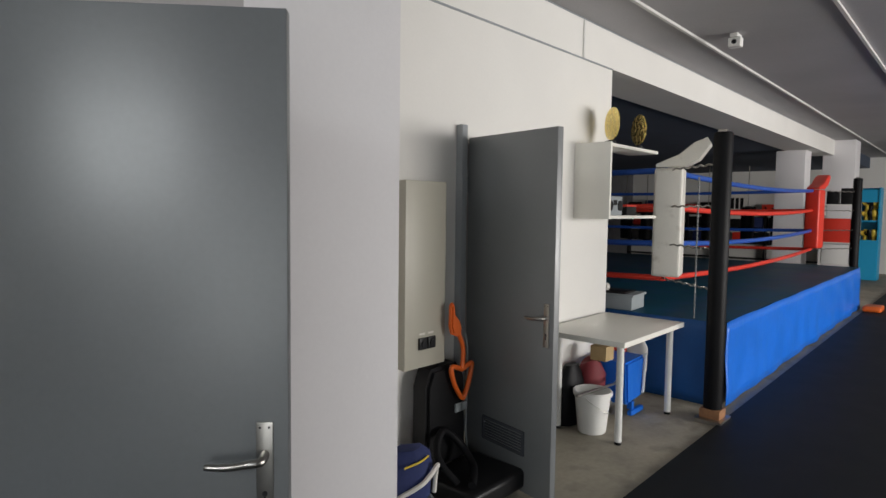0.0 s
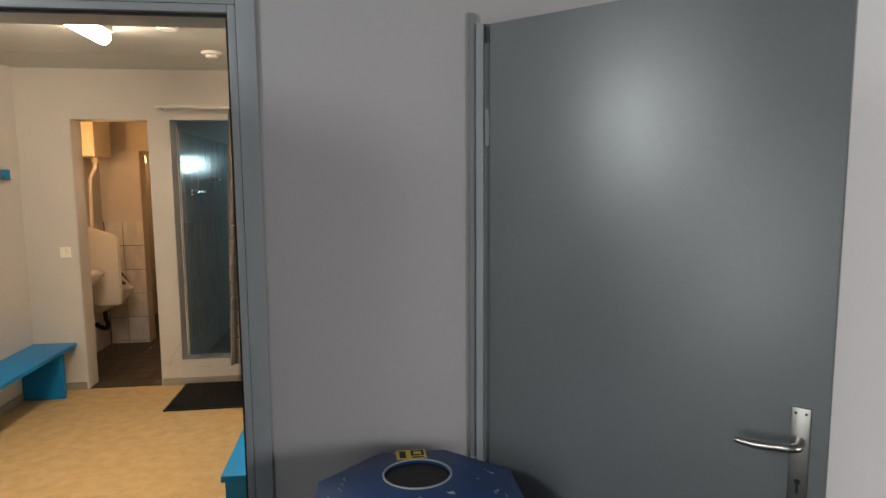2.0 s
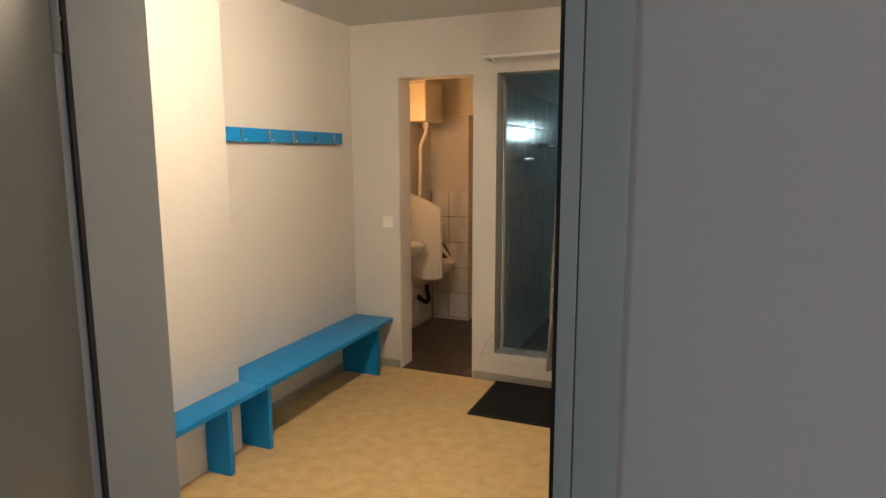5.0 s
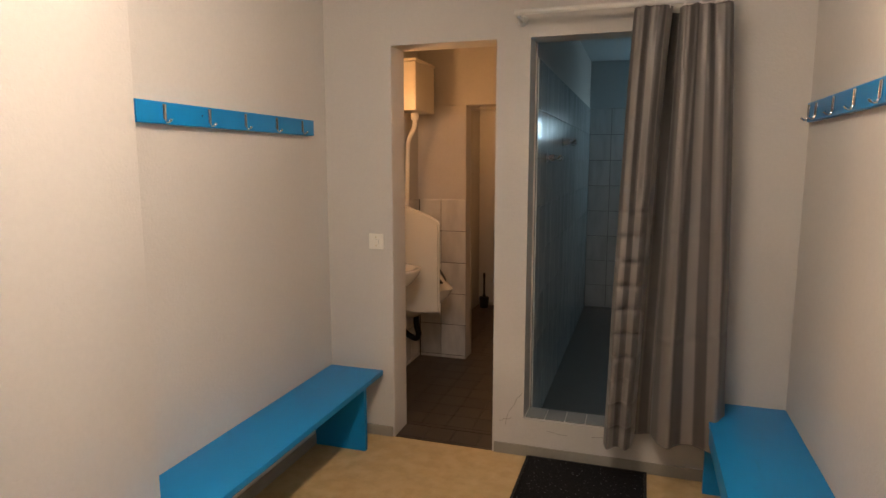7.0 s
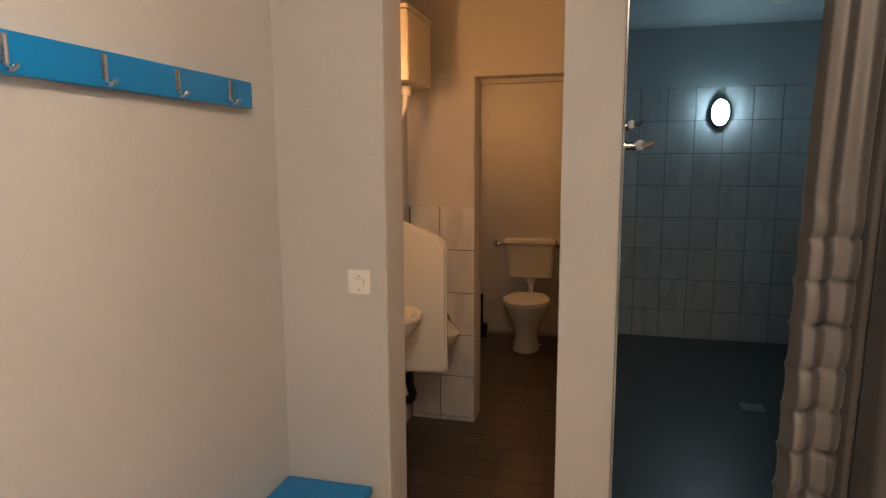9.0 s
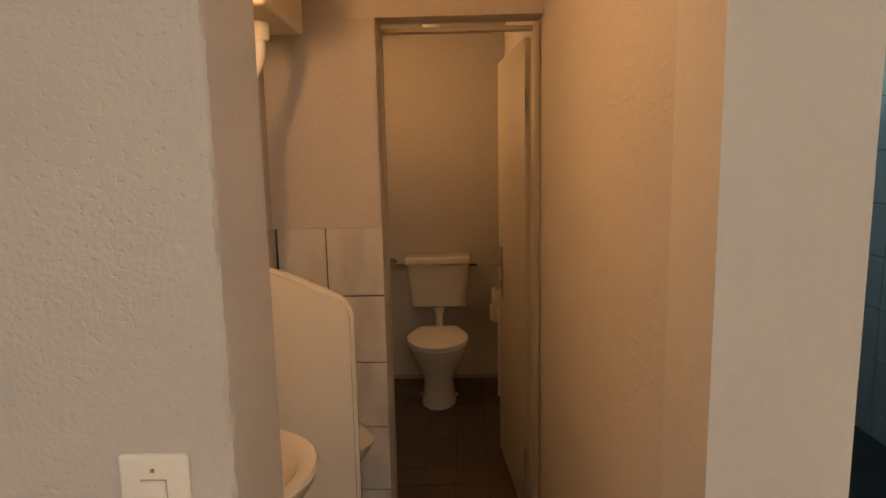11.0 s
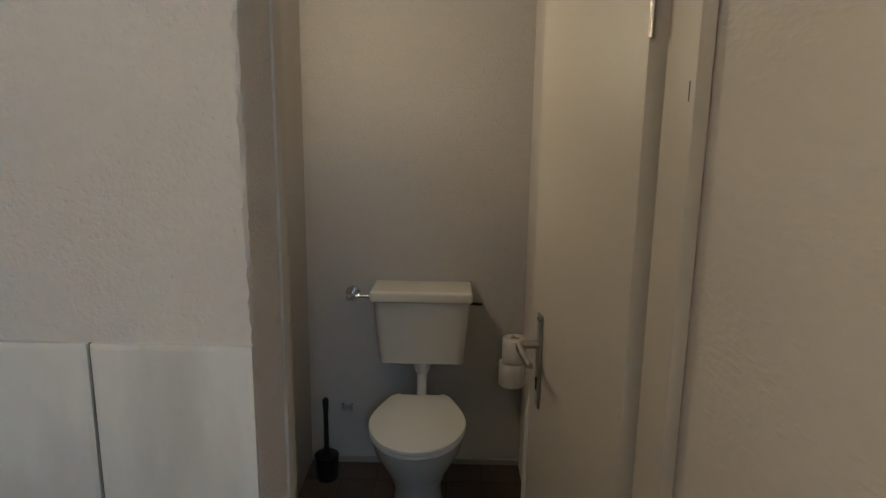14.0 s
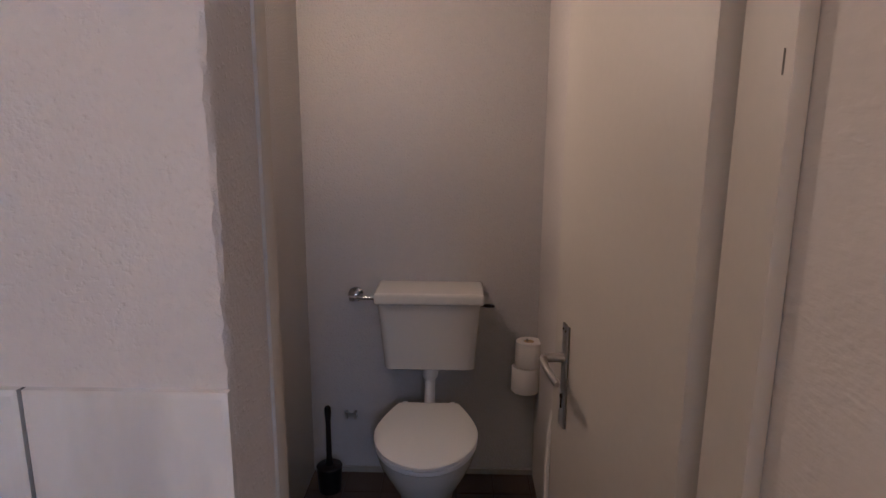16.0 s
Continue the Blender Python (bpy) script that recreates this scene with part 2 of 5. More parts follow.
M["bulb_glow"] = mat("bulb_glow", (1.0, 0.485, 0.165), 0.4, emit=BULB, vary=0)
M["cub_glow"] = mat("cub_glow", (1.0, 0.49, 0.17), 0.4, emit=CUBICLE, vary=0)
M["cool_glow"] = mat("cool_glow", (0.58, 0.88, 0.97), 0.4, emit=COOL, vary=0)


def curtain_material():
    m = mat("curtain_cloth", (0.19, 0.165, 0.145), 0.42, vary=0.06, scale=6, fine=200, bump=0.15, bump_scale=300, bump_dist=0.0005)
    nt = m.node_tree
    n, l = nt.nodes, nt.links
    uv = n.new("ShaderNodeUVMap")
    wv = n.new("ShaderNodeTexWave")
    wv.inputs["Scale"].default_value = 1.0
    l.new(uv.outputs[0], wv.inputs[0])
    ramp = n.new("ShaderNodeValToRGB")
    ramp.color_ramp.elements[0].position, ramp.color_ramp.elements[0].color = 0.35, (0.058, 0.052, 0.049, 1)
    ramp.color_ramp.elements[1].position, ramp.color_ramp.elements[1].color = 0.65, (0.170, 0.155, 0.146, 1)
    l.new(wv.outputs[0], ramp.inputs[0])
    l.new(ramp.outputs[0], n["Principled BSDF"].inputs["Base Color"])
    rr = n.new("ShaderNodeMapRange")
    rr.inputs["To Min"].default_value, rr.inputs["To Max"].default_value = 0.52, 0.34
    l.new(wv.outputs[0], rr.inputs[0])
    l.new(rr.outputs[0], n["Principled BSDF"].inputs["Roughness"])
    n["Principled BSDF"].inputs["Sheen Weight"].default_value = 0.2
    return m


M["curtain"] = curtain_material()


# ---- mesh tools ----
def box(bm, x0, x1, y0, y1, z0, z1, bev=0.0, seg=2):
    r = bmesh.ops.create_cube(bm, size=1.0)
    vs = r["verts"]
    for v in vs:
        v.co = Vector(((x0 + x1) / 2 + v.co.x * (x1 - x0), (y0 + y1) / 2 + v.co.y * (y1 - y0), (z0 + z1) / 2 + v.co.z * (z1 - z0)))
    if bev:
        es = list({e for v in vs for e in v.link_edges})
        bmesh.ops.bevel(bm, geom=es, offset=bev, segments=seg, affect="EDGES", profile=0.6)
    return vs


def ring_loft(bm, rings, caps=True):
    loops = [[bm.verts.new(p) for p in r] for r in rings]
    n = len(loops[0])
    for a, b in zip(loops, loops[1:]):
        for i in range(n):
            bm.faces.new((a[i], a[(i + 1) % n], b[(i + 1) % n], b[i]))
    if caps:
        bm.faces.new(loops[0][::-1])
        bm.faces.new(loops[-1])


def cyl(bm, p0, p1, r0, r1=None, n=20):
    tube(bm, [p0, p1], [r0, r0 if r1 is None else r1], n)


def tube(bm, pts, radii, n=14):
    pts = [Vector(p) for p in pts]
    if not hasattr(radii, "__len__"):
        radii = [radii] * len(pts)
    rings, ref = [], None
    for i, p in enumerate(pts):
        d = (pts[min(i + 1, len(pts) - 1)] - pts[max(i - 1, 0)]).normalized()
        if ref is None:
            ref = d.orthogonal().normalized()
        ref = (ref - d * ref.dot(d)).normalized()
        s = d.cross(ref)
        rings.append([p + radii[i] * (math.cos(2 * math.pi * k / n) * ref + math.sin(2 * math.pi * k / n) * s) for k in range(n)])
    ring_loft(bm, rings)


def curve(pts, k=6):
    pts = [Vector(p) for p in pts]
    out = []
    for i in range(len(pts) - 1):
        a, b, c, d = pts[max(i - 1, 0)], pts[i], pts[i + 1], pts[min(i + 2, len(pts) - 1)]
        for j in range(k):
            t = j / k
            out.append(0.5 * ((2 * b) + (c - a) * t + (2 * a - 5 * b + 4 * c - d) * t * t + (3 * b - a - 3 * c + d) * t ** 3))
    return out + [pts[-1]]


def prism(bm, outline, axis, a, b, bev=0.0):
    """outline in the two other axes, swept along axis from a to b"""
    def put(u, v, w):
        return {"x": (w, u, v), "y": (u, w, v), "z": (u, v, w)}[axis]
    r0 = [bm.verts.new(put(u, v, a)) for u, v in outline]
    r1 = [bm.verts.new(put(u, v, b)) for u, v in outline]
    n = len(outline)
    f = [bm.faces.new(r0[::-1]), bm.faces.new(r1)]
    for i in range(n):
        f.append(bm.faces.new((r0[i], r0[(i + 1) % n], r1[(i + 1) % n], r1[i])))
    bmesh.ops.recalc_face_normals(bm, faces=f)
    if bev:
        es = [e for e in {e for x in f[:2] for e in x.edges}]
        bmesh.ops.bevel(bm, geom=es, offset=bev, segments=2, affect="EDGES")


def lathe(bm, profile, centre, n=28, sx=1.0, sy=1.0):
    cx, cy, cz = centre
    ring_loft(bm, [[(cx + sx * r * math.cos(2 * math.pi * k / n), cy + sy * r * math.sin(2 * math.pi * k / n), cz + z) for k in range(n)] for r, z in profile])


def part(name, bm, material, parent=None, label="", smooth=40):
    bmesh.ops.recalc_face_normals(bm, faces=bm.faces)
    me = bpy.data.meshes.new(name)
    bm.to_mesh(me)
    bm.free()
    if smooth:
        me.shade_smooth()
        me.set_sharp_from_angle(angle=radians(smooth))
    me.materials.append(M[material])
    ob = new(name, me)
    if parent is not None:
        ob.parent = parent
        if "kind" not in ob and label:
            ob["label"] = label
    return ob


def thing(name, label, category, at=(0, 0, 0), group="", rz=0):
    e = new(name)
    e.matrix_world = pose(*at, 0, 0, rz)
    return tagged(e, label, category, group)


def P(name, material, parent, fn, label="", smooth=40):
    bm = bmesh.new()
    fn(bm)
    return part(name, bm, material, parent, label, smooth)


def boxes(name, material, parent, *bs, bev=0.0, label=""):
    bm = bmesh.new()
    for b in bs:
        box(bm, *b, bev)
    return part(name, bm, material, parent, label)


def structure(name, material, *bs, label="", bev=0.0):
    ob = boxes(name, material, None, *bs, bev=bev)
    return tagged(ob, label, "", "", "structure")


# ---- plan ----
WA0, WA1 = 2.76, 2.92          # wall with the changing room door
FAR = 6.0                      # far wall of the changing room
XL, XR = -2.62, -0.36          # its side walls
TOP = 2.44
TL, TR, TH = -2.245, -1.70, 2.07    # opening to the toilets
SL, SR, SB = -1.538, -0.70, 0.20     # opening to the shower
RET, BACK = 7.41, 9.24
WB = 3.40                      # gym wall with the second door
GT = 3.08

structure("ground", "concrete", (-4.2, 20.2, -7.2, 10.2, -0.2, -0.002), label="worn bare concrete floor")
structure("floor_mats", "rubber_floor", (-4.0, 20.0, -7.0, 2.42, -0.001, 0.012), label="black rubber sports flooring")
structure("floor_changing_room", "vinyl", (XL, XR, WA0, FAR, -0.001, 0.003), label="mottled ochre vinyl floor")

# wall A with the two door openings
D1X0, D1X1 = 0.265, 1.10
CX0, CX1 = -1.205, -0.437
structure("wall_doors", "plaster_grey",
          (CX0 - 0.11, CX0 - 0.02, WA0, WA1, 0, GT), (CX1 + 0.02, D1X0 - 0.03, WA0, WA1, 0, GT),
          (CX0 - 0.02, CX1 + 0.02, WA0, WA1, 2.07, GT), (D1X0 - 0.03, D1X1 + 0.03, WA0, WA1, 2.034, GT),
          label="matt grey painted wall with two door openings")
# near-black stretch for the unidentified dark area beside door_1
structure("wall_dark", "dark", (-4.0, CX0 - 0.11, WA0, WA1, 0, GT), label="near-black stretch of wall left of the changing room door")
structure("wall_pier", "plaster_light", (D1X1 + 0.03, 1.815, WA0, WB + 0.1, 0, GT), label="pale grey painted wall pier")
# wall B
D2X0, D2X1 = 3.00, 3.86
structure("wall_white", "plaster_white", (1.815, D2X0 - 0.03, WB, WB + 0.14, 0, 2.77), (D2X1 + 0.03, 4.93, WB, WB + 0.14, 0, 2.77),
          (D2X0 - 0.03, D2X1 + 0.03, WB, WB + 0.14, 2.045, 2.77), label="cream white painted wall")
structure("beam", "plaster_white", (1.815, 14.9, WB, WB + 0.55, 2.775, GT), label="cream white ceiling beam")
structure("ceiling_gym", "ceil_gym", (-4.2, 20.2, -7.2, WB, GT, GT + 0.1), label="grey painted concrete ceiling")
structure("ceiling_ring", "navy_unlit", (1.815, 20.2, WB + 0.55, 10.2, 2.80, 3.18), (14.9, 20.2, WB, WB + 0.55, 2.80, 3.18), label="low ceiling over the ring, its lack of light in the navy tone")
structure("wall_south", "plaster_white", (-4.2, 20.2, -7.2, -7.0, 0, 0.4), (-4.2, 20.2, -7.2, -7.0, 2.8, GT), (-4.2, 3.2, -7.2, -7.0, 0.4, 2.8),
          (12.6, 20.2, -7.2, -7.0, 0.4, 2.8), label="white wall with a band of windows")
# unseen west walls: dark and light parts shape the reflections on door_2
structure("wall_west", "dark", (-3.2, -3.0, 1.05, WA0 - 0.001, 0, GT), label="unseen dark wall that darkens the door's reflection")
structure("wall_west_light", "plaster_white", (-3.2, -3.0, -7.0, -3.45, 0, GT), (-3.2, -3.0, -0.35, 0.2, 0, GT), (-3.2, -3.0, -3.45, -0.35, 0, 0.3), (-3.2, -3.0, -3.45, -0.35, 2.42, GT), (-3.2, -3.0, 0.2, 1.05, 0, 2.44), (-3.2, -3.0, 0.2, 1.05, 3.03, GT), label="unseen light wall with two windows that brightens the door's reflection")
# unseen partition added to block part of the daylight from the door wall
structure("wall_entry", "plaster_light", (3.0, 3.15, -7.0, -2.0, 0, GT), label="unseen partition added to keep window light off the door wall")
structure("wall_east", "plaster_white", (20.0, 20.2, -7.0, 10.2, 0, GT), label="white painted wall")
# dark grey puts the dimness behind the ring into the wall colour
structure("wall_north", "back_grey", (1.9, 20.0, 10.0, 10.2, 0, GT), label="back wall with the dimness behind the ring in its grey")
structure("wall_ring_side", "dark", (1.80, 1.9, WB + 0.14, 10.0, 0, GT), label="dark side wall")

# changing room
structure("wall_left_cubicle", "plaster_cubicle_dim", (XL - 0.16, XL, FAR + 0.1, BACK + 0.1, 0, 2.6), label="beige plastered side wall of the toilets, tone darkened for its dim light")
structure("wall_left", "plaster_room", (XL - 0.16, XL, WA1, FAR + 0.1, 0, 2.6), label="rough plastered off-white wall")
structure("pilaster", "plaster_room", (XL, -2.475, 4.035, 4.548, 0, TOP), label="shallow plastered wall pilaster", bev=0.006)
structure("wall_right", "plaster_room", (XR, XR + 0.16, WA1, FAR, 0, 2.6), label="rough plastered off-white wall")
structure("wall_far", "plaster_room", (XL, TR, FAR, FAR + 0.175, TH, TOP), (TR, SL, FAR, FAR + 0.15, 0, TOP),
          (SL, SR, FAR, FAR + 0.15, TH, TOP), (SL, SR, FAR, FAR + 0.15, 0, SB), (SR, 0.16, FAR, FAR + 0.15, 0, TOP), label="rough plastered far wall with two openings")
structure("ceiling_changing_room", "ceil_room", (XL, XR, WA1, 4.315, TOP, TOP + 0.05), (XL, XR, 4.321, 5.42, TOP, TOP + 0.05), (XL, XR, 5.426, FAR, TOP, TOP + 0.05),
          (XL, XR, WA1, FAR, TOP + 0.051, TOP + 0.1), label="pale grey-green ceiling panels")
structure("baseboard", "skirt_grey", (XL, TL - 0.01, FAR - 0.012, FAR - 0.001, 0.003, 0.06), (TR + 0.01, XR, FAR - 0.012, FAR - 0.001, 0.003, 0.06),
          (XL + 0.001, XL + 0.012, 4.54, FAR - 0.013, 0.003, 0.06), (XR - 0.012, XR - 0.001, WA1, FAR - 0.013, 0.003, 0.06), label="grey vinyl skirting strip", bev=0.003)
# toilets
structure("wall_partition", "plaster_partition", (TR, -1.53, FAR + 0.15, BACK + 0.1, 0, TOP), label="rough plastered partition")
def rough_corner_wall(name, material, x0, x1, y0, y1, z1, label, seed):
    """a wall end at x1 whose hand-plastered arrises wander by a few millimetres"""
    rnd = random.Random(seed)
    bm = bmesh.new()
    rings, n = [], int(z1 / 0.011)
    for i in range(n + 1):
        z = z1 * i / n
        w = [0.0015 * math.sin(z * 9 + seed) + rnd.uniform(-0.0022, 0.0022) for _ in range(4)]
        rings.append([(x0, y0, z), (x1 - 0.016, y0, z), (x1 - 0.005 + w[0], y0 + 0.0012 + w[1] * 0.4, z), (x1 + w[2] * 0.4 - 0.001, y0 + 0.006 + w[3], z), (x1, y0 + 0.018, z), (x1, y1, z), (x0, y1, z)])
    ring_loft(bm, rings)
    return tagged(part(name, bm, material, smooth=30), label, "", "", "structure")


rough_corner_wall("wall_return", "plaster_rough", XL, TL, RET, RET + 0.12, 1.90, "rough plastered wall over white tiles", 3)
rough_corner_wall("wall_far_end", "plaster_end", XL, TL, FAR, FAR + 0.175, TH, "rough plastered end of the far wall", 7)
structure("wall_return_head", "plaster_rough", (XL, TR, RET, RET + 0.12, 1.90, TOP), label="rough plastered wall over white tiles", bev=0.004)
structure("wall_back", "plaster_cubicle_dim", (XL - 0.1, TR, BACK, BACK + 0.12, 0, TOP), label="smooth beige plastered back wall, tone darkened for its dim light")
structure("ceiling_toilets", "ceil_room", (XL, TR, FAR + 0.175, RET, TOP, TOP + 0.1), (XL, TR, RET + 0.12, BACK, 2.21, 2.3), label="pale ceiling")
structure("floor_toilets", "grout", (XL, TR, FAR, BACK, -0.001, 0.001), label="brown tiled floor")
# shower
structure("wall_shower_right", "grout_shower", (0.008, 0.16, FAR + 0.15, BACK, 0, TOP), label="white tiled shower wall")
structure("wall_shower_back", "grout_shower", (-1.53, 0.16, BACK + 0.008, BACK + 0.12, 0, 2.0), label="white tiled shower wall")
structure("wall_shower_back_upper", "ceil_blue", (-1.53, 0.16, BACK, BACK + 0.12, 2.001, TOP), label="painted wall above the shower tiles")
structure("ceiling_shower", "ceil_blue", (-1.53, 0.16, FAR + 0.15, BACK + 0.12, TOP, TOP + 0.1), label="painted shower ceiling")
structure("floor_shower", "tile_dark", (-1.53, 0.01, FAR + 0.15, BACK, 0, 0.06), label="dark shower floor")
# the closed room behind door_1 and the one behind door_2
structure("wall_store", "plaster_grey", (1.70, 1.80, WA1, 6.0, 0, 2.6), (-0.19, 1.70, 5.9, 6.0, 0, 2.6), label="plain store wall")
structure("ceiling_store", "plaster_grey", (-0.2, 1.80, WA1, 6.0, 2.6, 2.7), label="plain store ceiling")
structure("wall_closet", "plaster_grey", (2.6, 4.9, 5.2, 5.3, 0, 2.77), (2.55, 2.65, WB + 0.14, 5.2, 0, 2.77), (4.83, 4.93, WB + 0.14, 5.3, 0, 2.77), label="plain closet wall")
structure("ceiling_closet", "plaster_grey", (2.55, 4.93, WB + 0.14, 5.3, 2.6, 2.7), label="plain closet ceiling")
structure("pillar", "plaster_light", (13.3, 13.8, 3.60, 4.10, 0, 2.774), label="light grey painted pillar", bev=0.01)
structure("pillar", "plaster_light", (14.9, 15.5, 3.03, 3.60, 0, GT - 0.002), label="light grey painted pillar with a white edge", bev=0.01)


# ---- windows ----
def window(name, x0, x1, y0, y1, z0, z1, n):
    w = tagged(new(name), "white framed window", "", "", "structure")
    along_x = (x1 - x0) > (y1 - y0)
    t = 0.05
    bs = [(x0, x1, y0, y1, z0, z0 + t), (x0, x1, y0, y1, z1 - t, z1)]
    for i in range(n + 1):
        if along_x:
            c = x0 + t / 2 + (x1 - x0 - t) * i / n
            bs.append((c - t / 2, c + t / 2, y0, y1, z0 + t, z1 - t))
        else:
            c = y0 + t / 2 + (y1 - y0 - t) * i / n
            bs.append((x0, x1, c - t / 2, c + t / 2, z0 + t, z1 - t))
    boxes("window_frame", "white_paint", w, *bs)


window("window_1", 3.2, 12.6, -7.12, -7.05, 0.4, 2.8, 6)
window("window_2", -3.12, -3.05, 0.2, 1.05, 2.44, 3.03, 1)
# assumed, unseen opening for the light added on the west side
window("window_3_assumed", -3.12, -3.05, -3.45, -0.35, 0.3, 2.42, 3)


# ---- doors ----
def handle_set(parent, side, x, zc=1.05, tip=0.12, plate=(0.98, 1.13), mat_name="steel"):
    """plate and lever on the leaf's face at local y = side"""
    s = 1 if side > 0 else -1
    P("handle_plate", mat_name, parent, lambda bm: box(bm, x - 0.019, x + 0.019, min(side, side + s * 0.006), max(side, side + s * 0.006), zc - 0.155, zc + 0.08, 0.002), "worn steel door plate")
    def lev(bm):
        tube(bm, curve([(x, side + s * 0.005, zc + 0.005), (x, side + s * 0.045, zc + 0.005), (x - 0.02, side + s * 0.055, zc + 0.004), (x - tip * 0.6, side + s * 0.052, zc - 0.004), (x - tip, side + s * 0.05, zc - 0.003)], 5),
             [0.0105] * 6 + [0.0095] * 6 + [0.0085] * 5 + [0.0075] * 3 + [0.006], 12)
    P("handle_lever", mat_name, parent, lev, "bent steel lever handle")
    def key(bm):
        cyl(bm, (x, side + s * 0.004, zc - 0.085), (x, side + s * 0.009, zc - 0.085), 0.006, n=10)
        box(bm, x - 0.0025, x + 0.0025, min(side + s * 0.004, side + s * 0.0085), max(side + s * 0.004, side + s * 0.0085), zc - 0.112, zc - 0.088)
    P("keyhole", "seal", parent, key, "dark keyhole")
    for dx in (-0.010, 0.010):
        P("screw", "seal", parent, lambda bm: cyl(bm, (x + dx, side + s * 0.005, zc + 0.068), (x + dx, side + s * 0.0075, zc + 0.068), 0.0028, n=8))


def leaf(name, hinge, free, z1, material, label, y0=0.0):
    """an open door leaf: local x runs from the hinge to the free edge, its front is local -y"""
    hx, hy = hinge
    fx, fy = free
    w = math.hypot(fx - hx, fy - hy)
    e = thing(name, label, "door", (hx, hy, 0), rz=math.degrees(math.atan2(fy - hy, fx - hx)))
    e["kind"] = "structure"
    P("door_leaf", material, e, lambda bm: box(bm, 0, w, y0, y0 + 0.04, 0.012, z1, 0.003))
    return e, w


def frame_set(name, x0, x1, y0, y1, ztop, face=0.07, label="grey steel door frame", m="grey_frame", proud=0.012, head=True):
    """a steel frame round an opening in a wall from y0 to y1: jambs line the reveal, trims lie on the face"""
    f = tagged(new(name), label, "door frame", "", "structure")
    boxes("jamb", m, f, (x0 - 0.02, x0 + 0.0, y0 - proud, y1 + 0.01, 0.003, ztop + 0.02), bev=0.002)
    boxes("jamb", m, f, (x1, x1 + 0.02, y0 - proud, y1 + 0.01, 0.003, ztop + 0.02), bev=0.002)
    boxes("lintel", m, f, (x0 + 0.001, x1 - 0.001, y0 - proud, y1 + 0.01, ztop, ztop + 0.02), bev=0.002)
    if not head:
        # darker strips put the shade lines beside the frame into colour
        boxes("rebate", "frame_dark", f, (x0 - face - 0.018, x0 - face - 0.001, y0 - 0.012, y0 - 0.001, 0.003, ztop + 0.05), bev=0.002)
        boxes("rebate", "frame_dark", f, (x0 - 0.020, x0 - 0.001, y0 - 0.014, y0 - 0.0005, 0.003, ztop - 0.03), bev=0.002)
        # strip added behind the hinge gap so that it isn't black
        boxes("rebate", m, f, (x0 + 0.001, x0 + 0.035, y0 + 0.016, y1, 0.003, ztop - 0.001), bev=0.002)
        boxes("trim", m, f, (x0 - face, x0 - 0.021, y0 - 0.02, y0 - 0.001, 0.003, ztop + 0.02), bev=0.003)
        boxes("seal", "seal", f, (x0 + 0.001, x0 + 0.008, y0 + 0.005, y0 + 0.013, 0.003, ztop - 0.001), (x1 - 0.008, x1 - 0.001, y0 + 0.005, y0 + 0.013, 0.003, ztop - 0.001))
        return f
    boxes("trim", m, f, (x0 - face, x0 - 0.021, y0 - proud, y0 - 0.001, 0.003, ztop + face), bev=0.003)
    boxes("trim", m, f, (x1 + 0.021, x1 + face, y0 - proud, y0 - 0.001, 0.003, ztop + face), bev=0.003)
    boxes("trim", m, f, (x0 - 0.020, x1 + 0.020, y0 - proud, y0 - 0.001, ztop + 0.021, ztop + face), bev=0.003)
    boxes("seal", "seal", f, (x0 + 0.001, x0 + 0.008, y0 + 0.005, y0 + 0.013, 0.003, ztop - 0.001), (x1 - 0.008, x1 - 0.001, y0 + 0.005, y0 + 0.013, 0.003, ztop - 0.001),
          (x0 + 0.009, x1 - 0.009, y0 + 0.005, y0 + 0.013, ztop - 0.008, ztop - 0.001))
    return f


frame_set("door_frame_changing_room", CX0, CX1, WA0, WA1, 2.045)
frame_set("door_frame_store", D1X0, D1X1, WA0, WA1, 2.012, 0.042, proud=0.0, head=False)
fk = tagged(new("door_frame_closet"), "grey steel door post with a white painted reveal", "door frame", "", "structure")
boxes("jamb", "grey_frame", fk, (D2X0 - 0.078, D2X0 - 0.030, WB - 0.05, WB - 0.001, 0.003, 2.10), bev=0.003)
boxes("reveal", "white_paint", fk, (D2X0 - 0.029, D2X0 + 0.018, WB - 0.012, WB + 0.13, 0.003, 2.04), bev=0.002)
boxes("jamb", "grey_frame", fk, (D2X1, D2X1 + 0.02, WB - 0.012, WB + 0.15, 0.003, 2.043), bev=0.002)
boxes("lintel", "white_paint", fk, (D2X0 + 0.019, D2X1 - 0.001, WB + 0.001, WB + 0.13, 2.02, 2.043), bev=0.002)

door_c, wc_ = leaf("door_1", (-1.198, 2.748), (-0.862, 2.07), 2.03, "grey_paint", "open grey painted changing room door with a steel handle", -0.04)
handle_set(door_c, 0.001, wc_ - 0.055)
handle_set(door_c, -0.04, wc_ - 0.055)
door_s, ws_ = leaf("door_2", (0.260, 2.735), (0.868, 2.151), 2.03, "grey_paint", "half open glossy grey door with a steel lever handle")
handle_set(door_s, 0.0, ws_ - 0.052, 1.035)
def hinges(parent, y=0.0, zs=(0.25, 1.75)):
    for z in zs:
        P("hinge", "frame_dark", parent, lambda bm: (cyl(bm, (-0.008, y, z - 0.05), (-0.008, y, z + 0.05), 0.008, n=10), cyl(bm, (-0.008, y, z - 0.003), (-0.008, y, z + 0.003), 0.0095, n=10)), "painted steel door hinge")
hinges(door_s)
hinges(door_c)
door_k, wk_ = leaf("door_3", (3.025, 3.385), (2.865, 2.665), 2.03, "grey_paint", "open grey closet door with an air grille at the bottom")
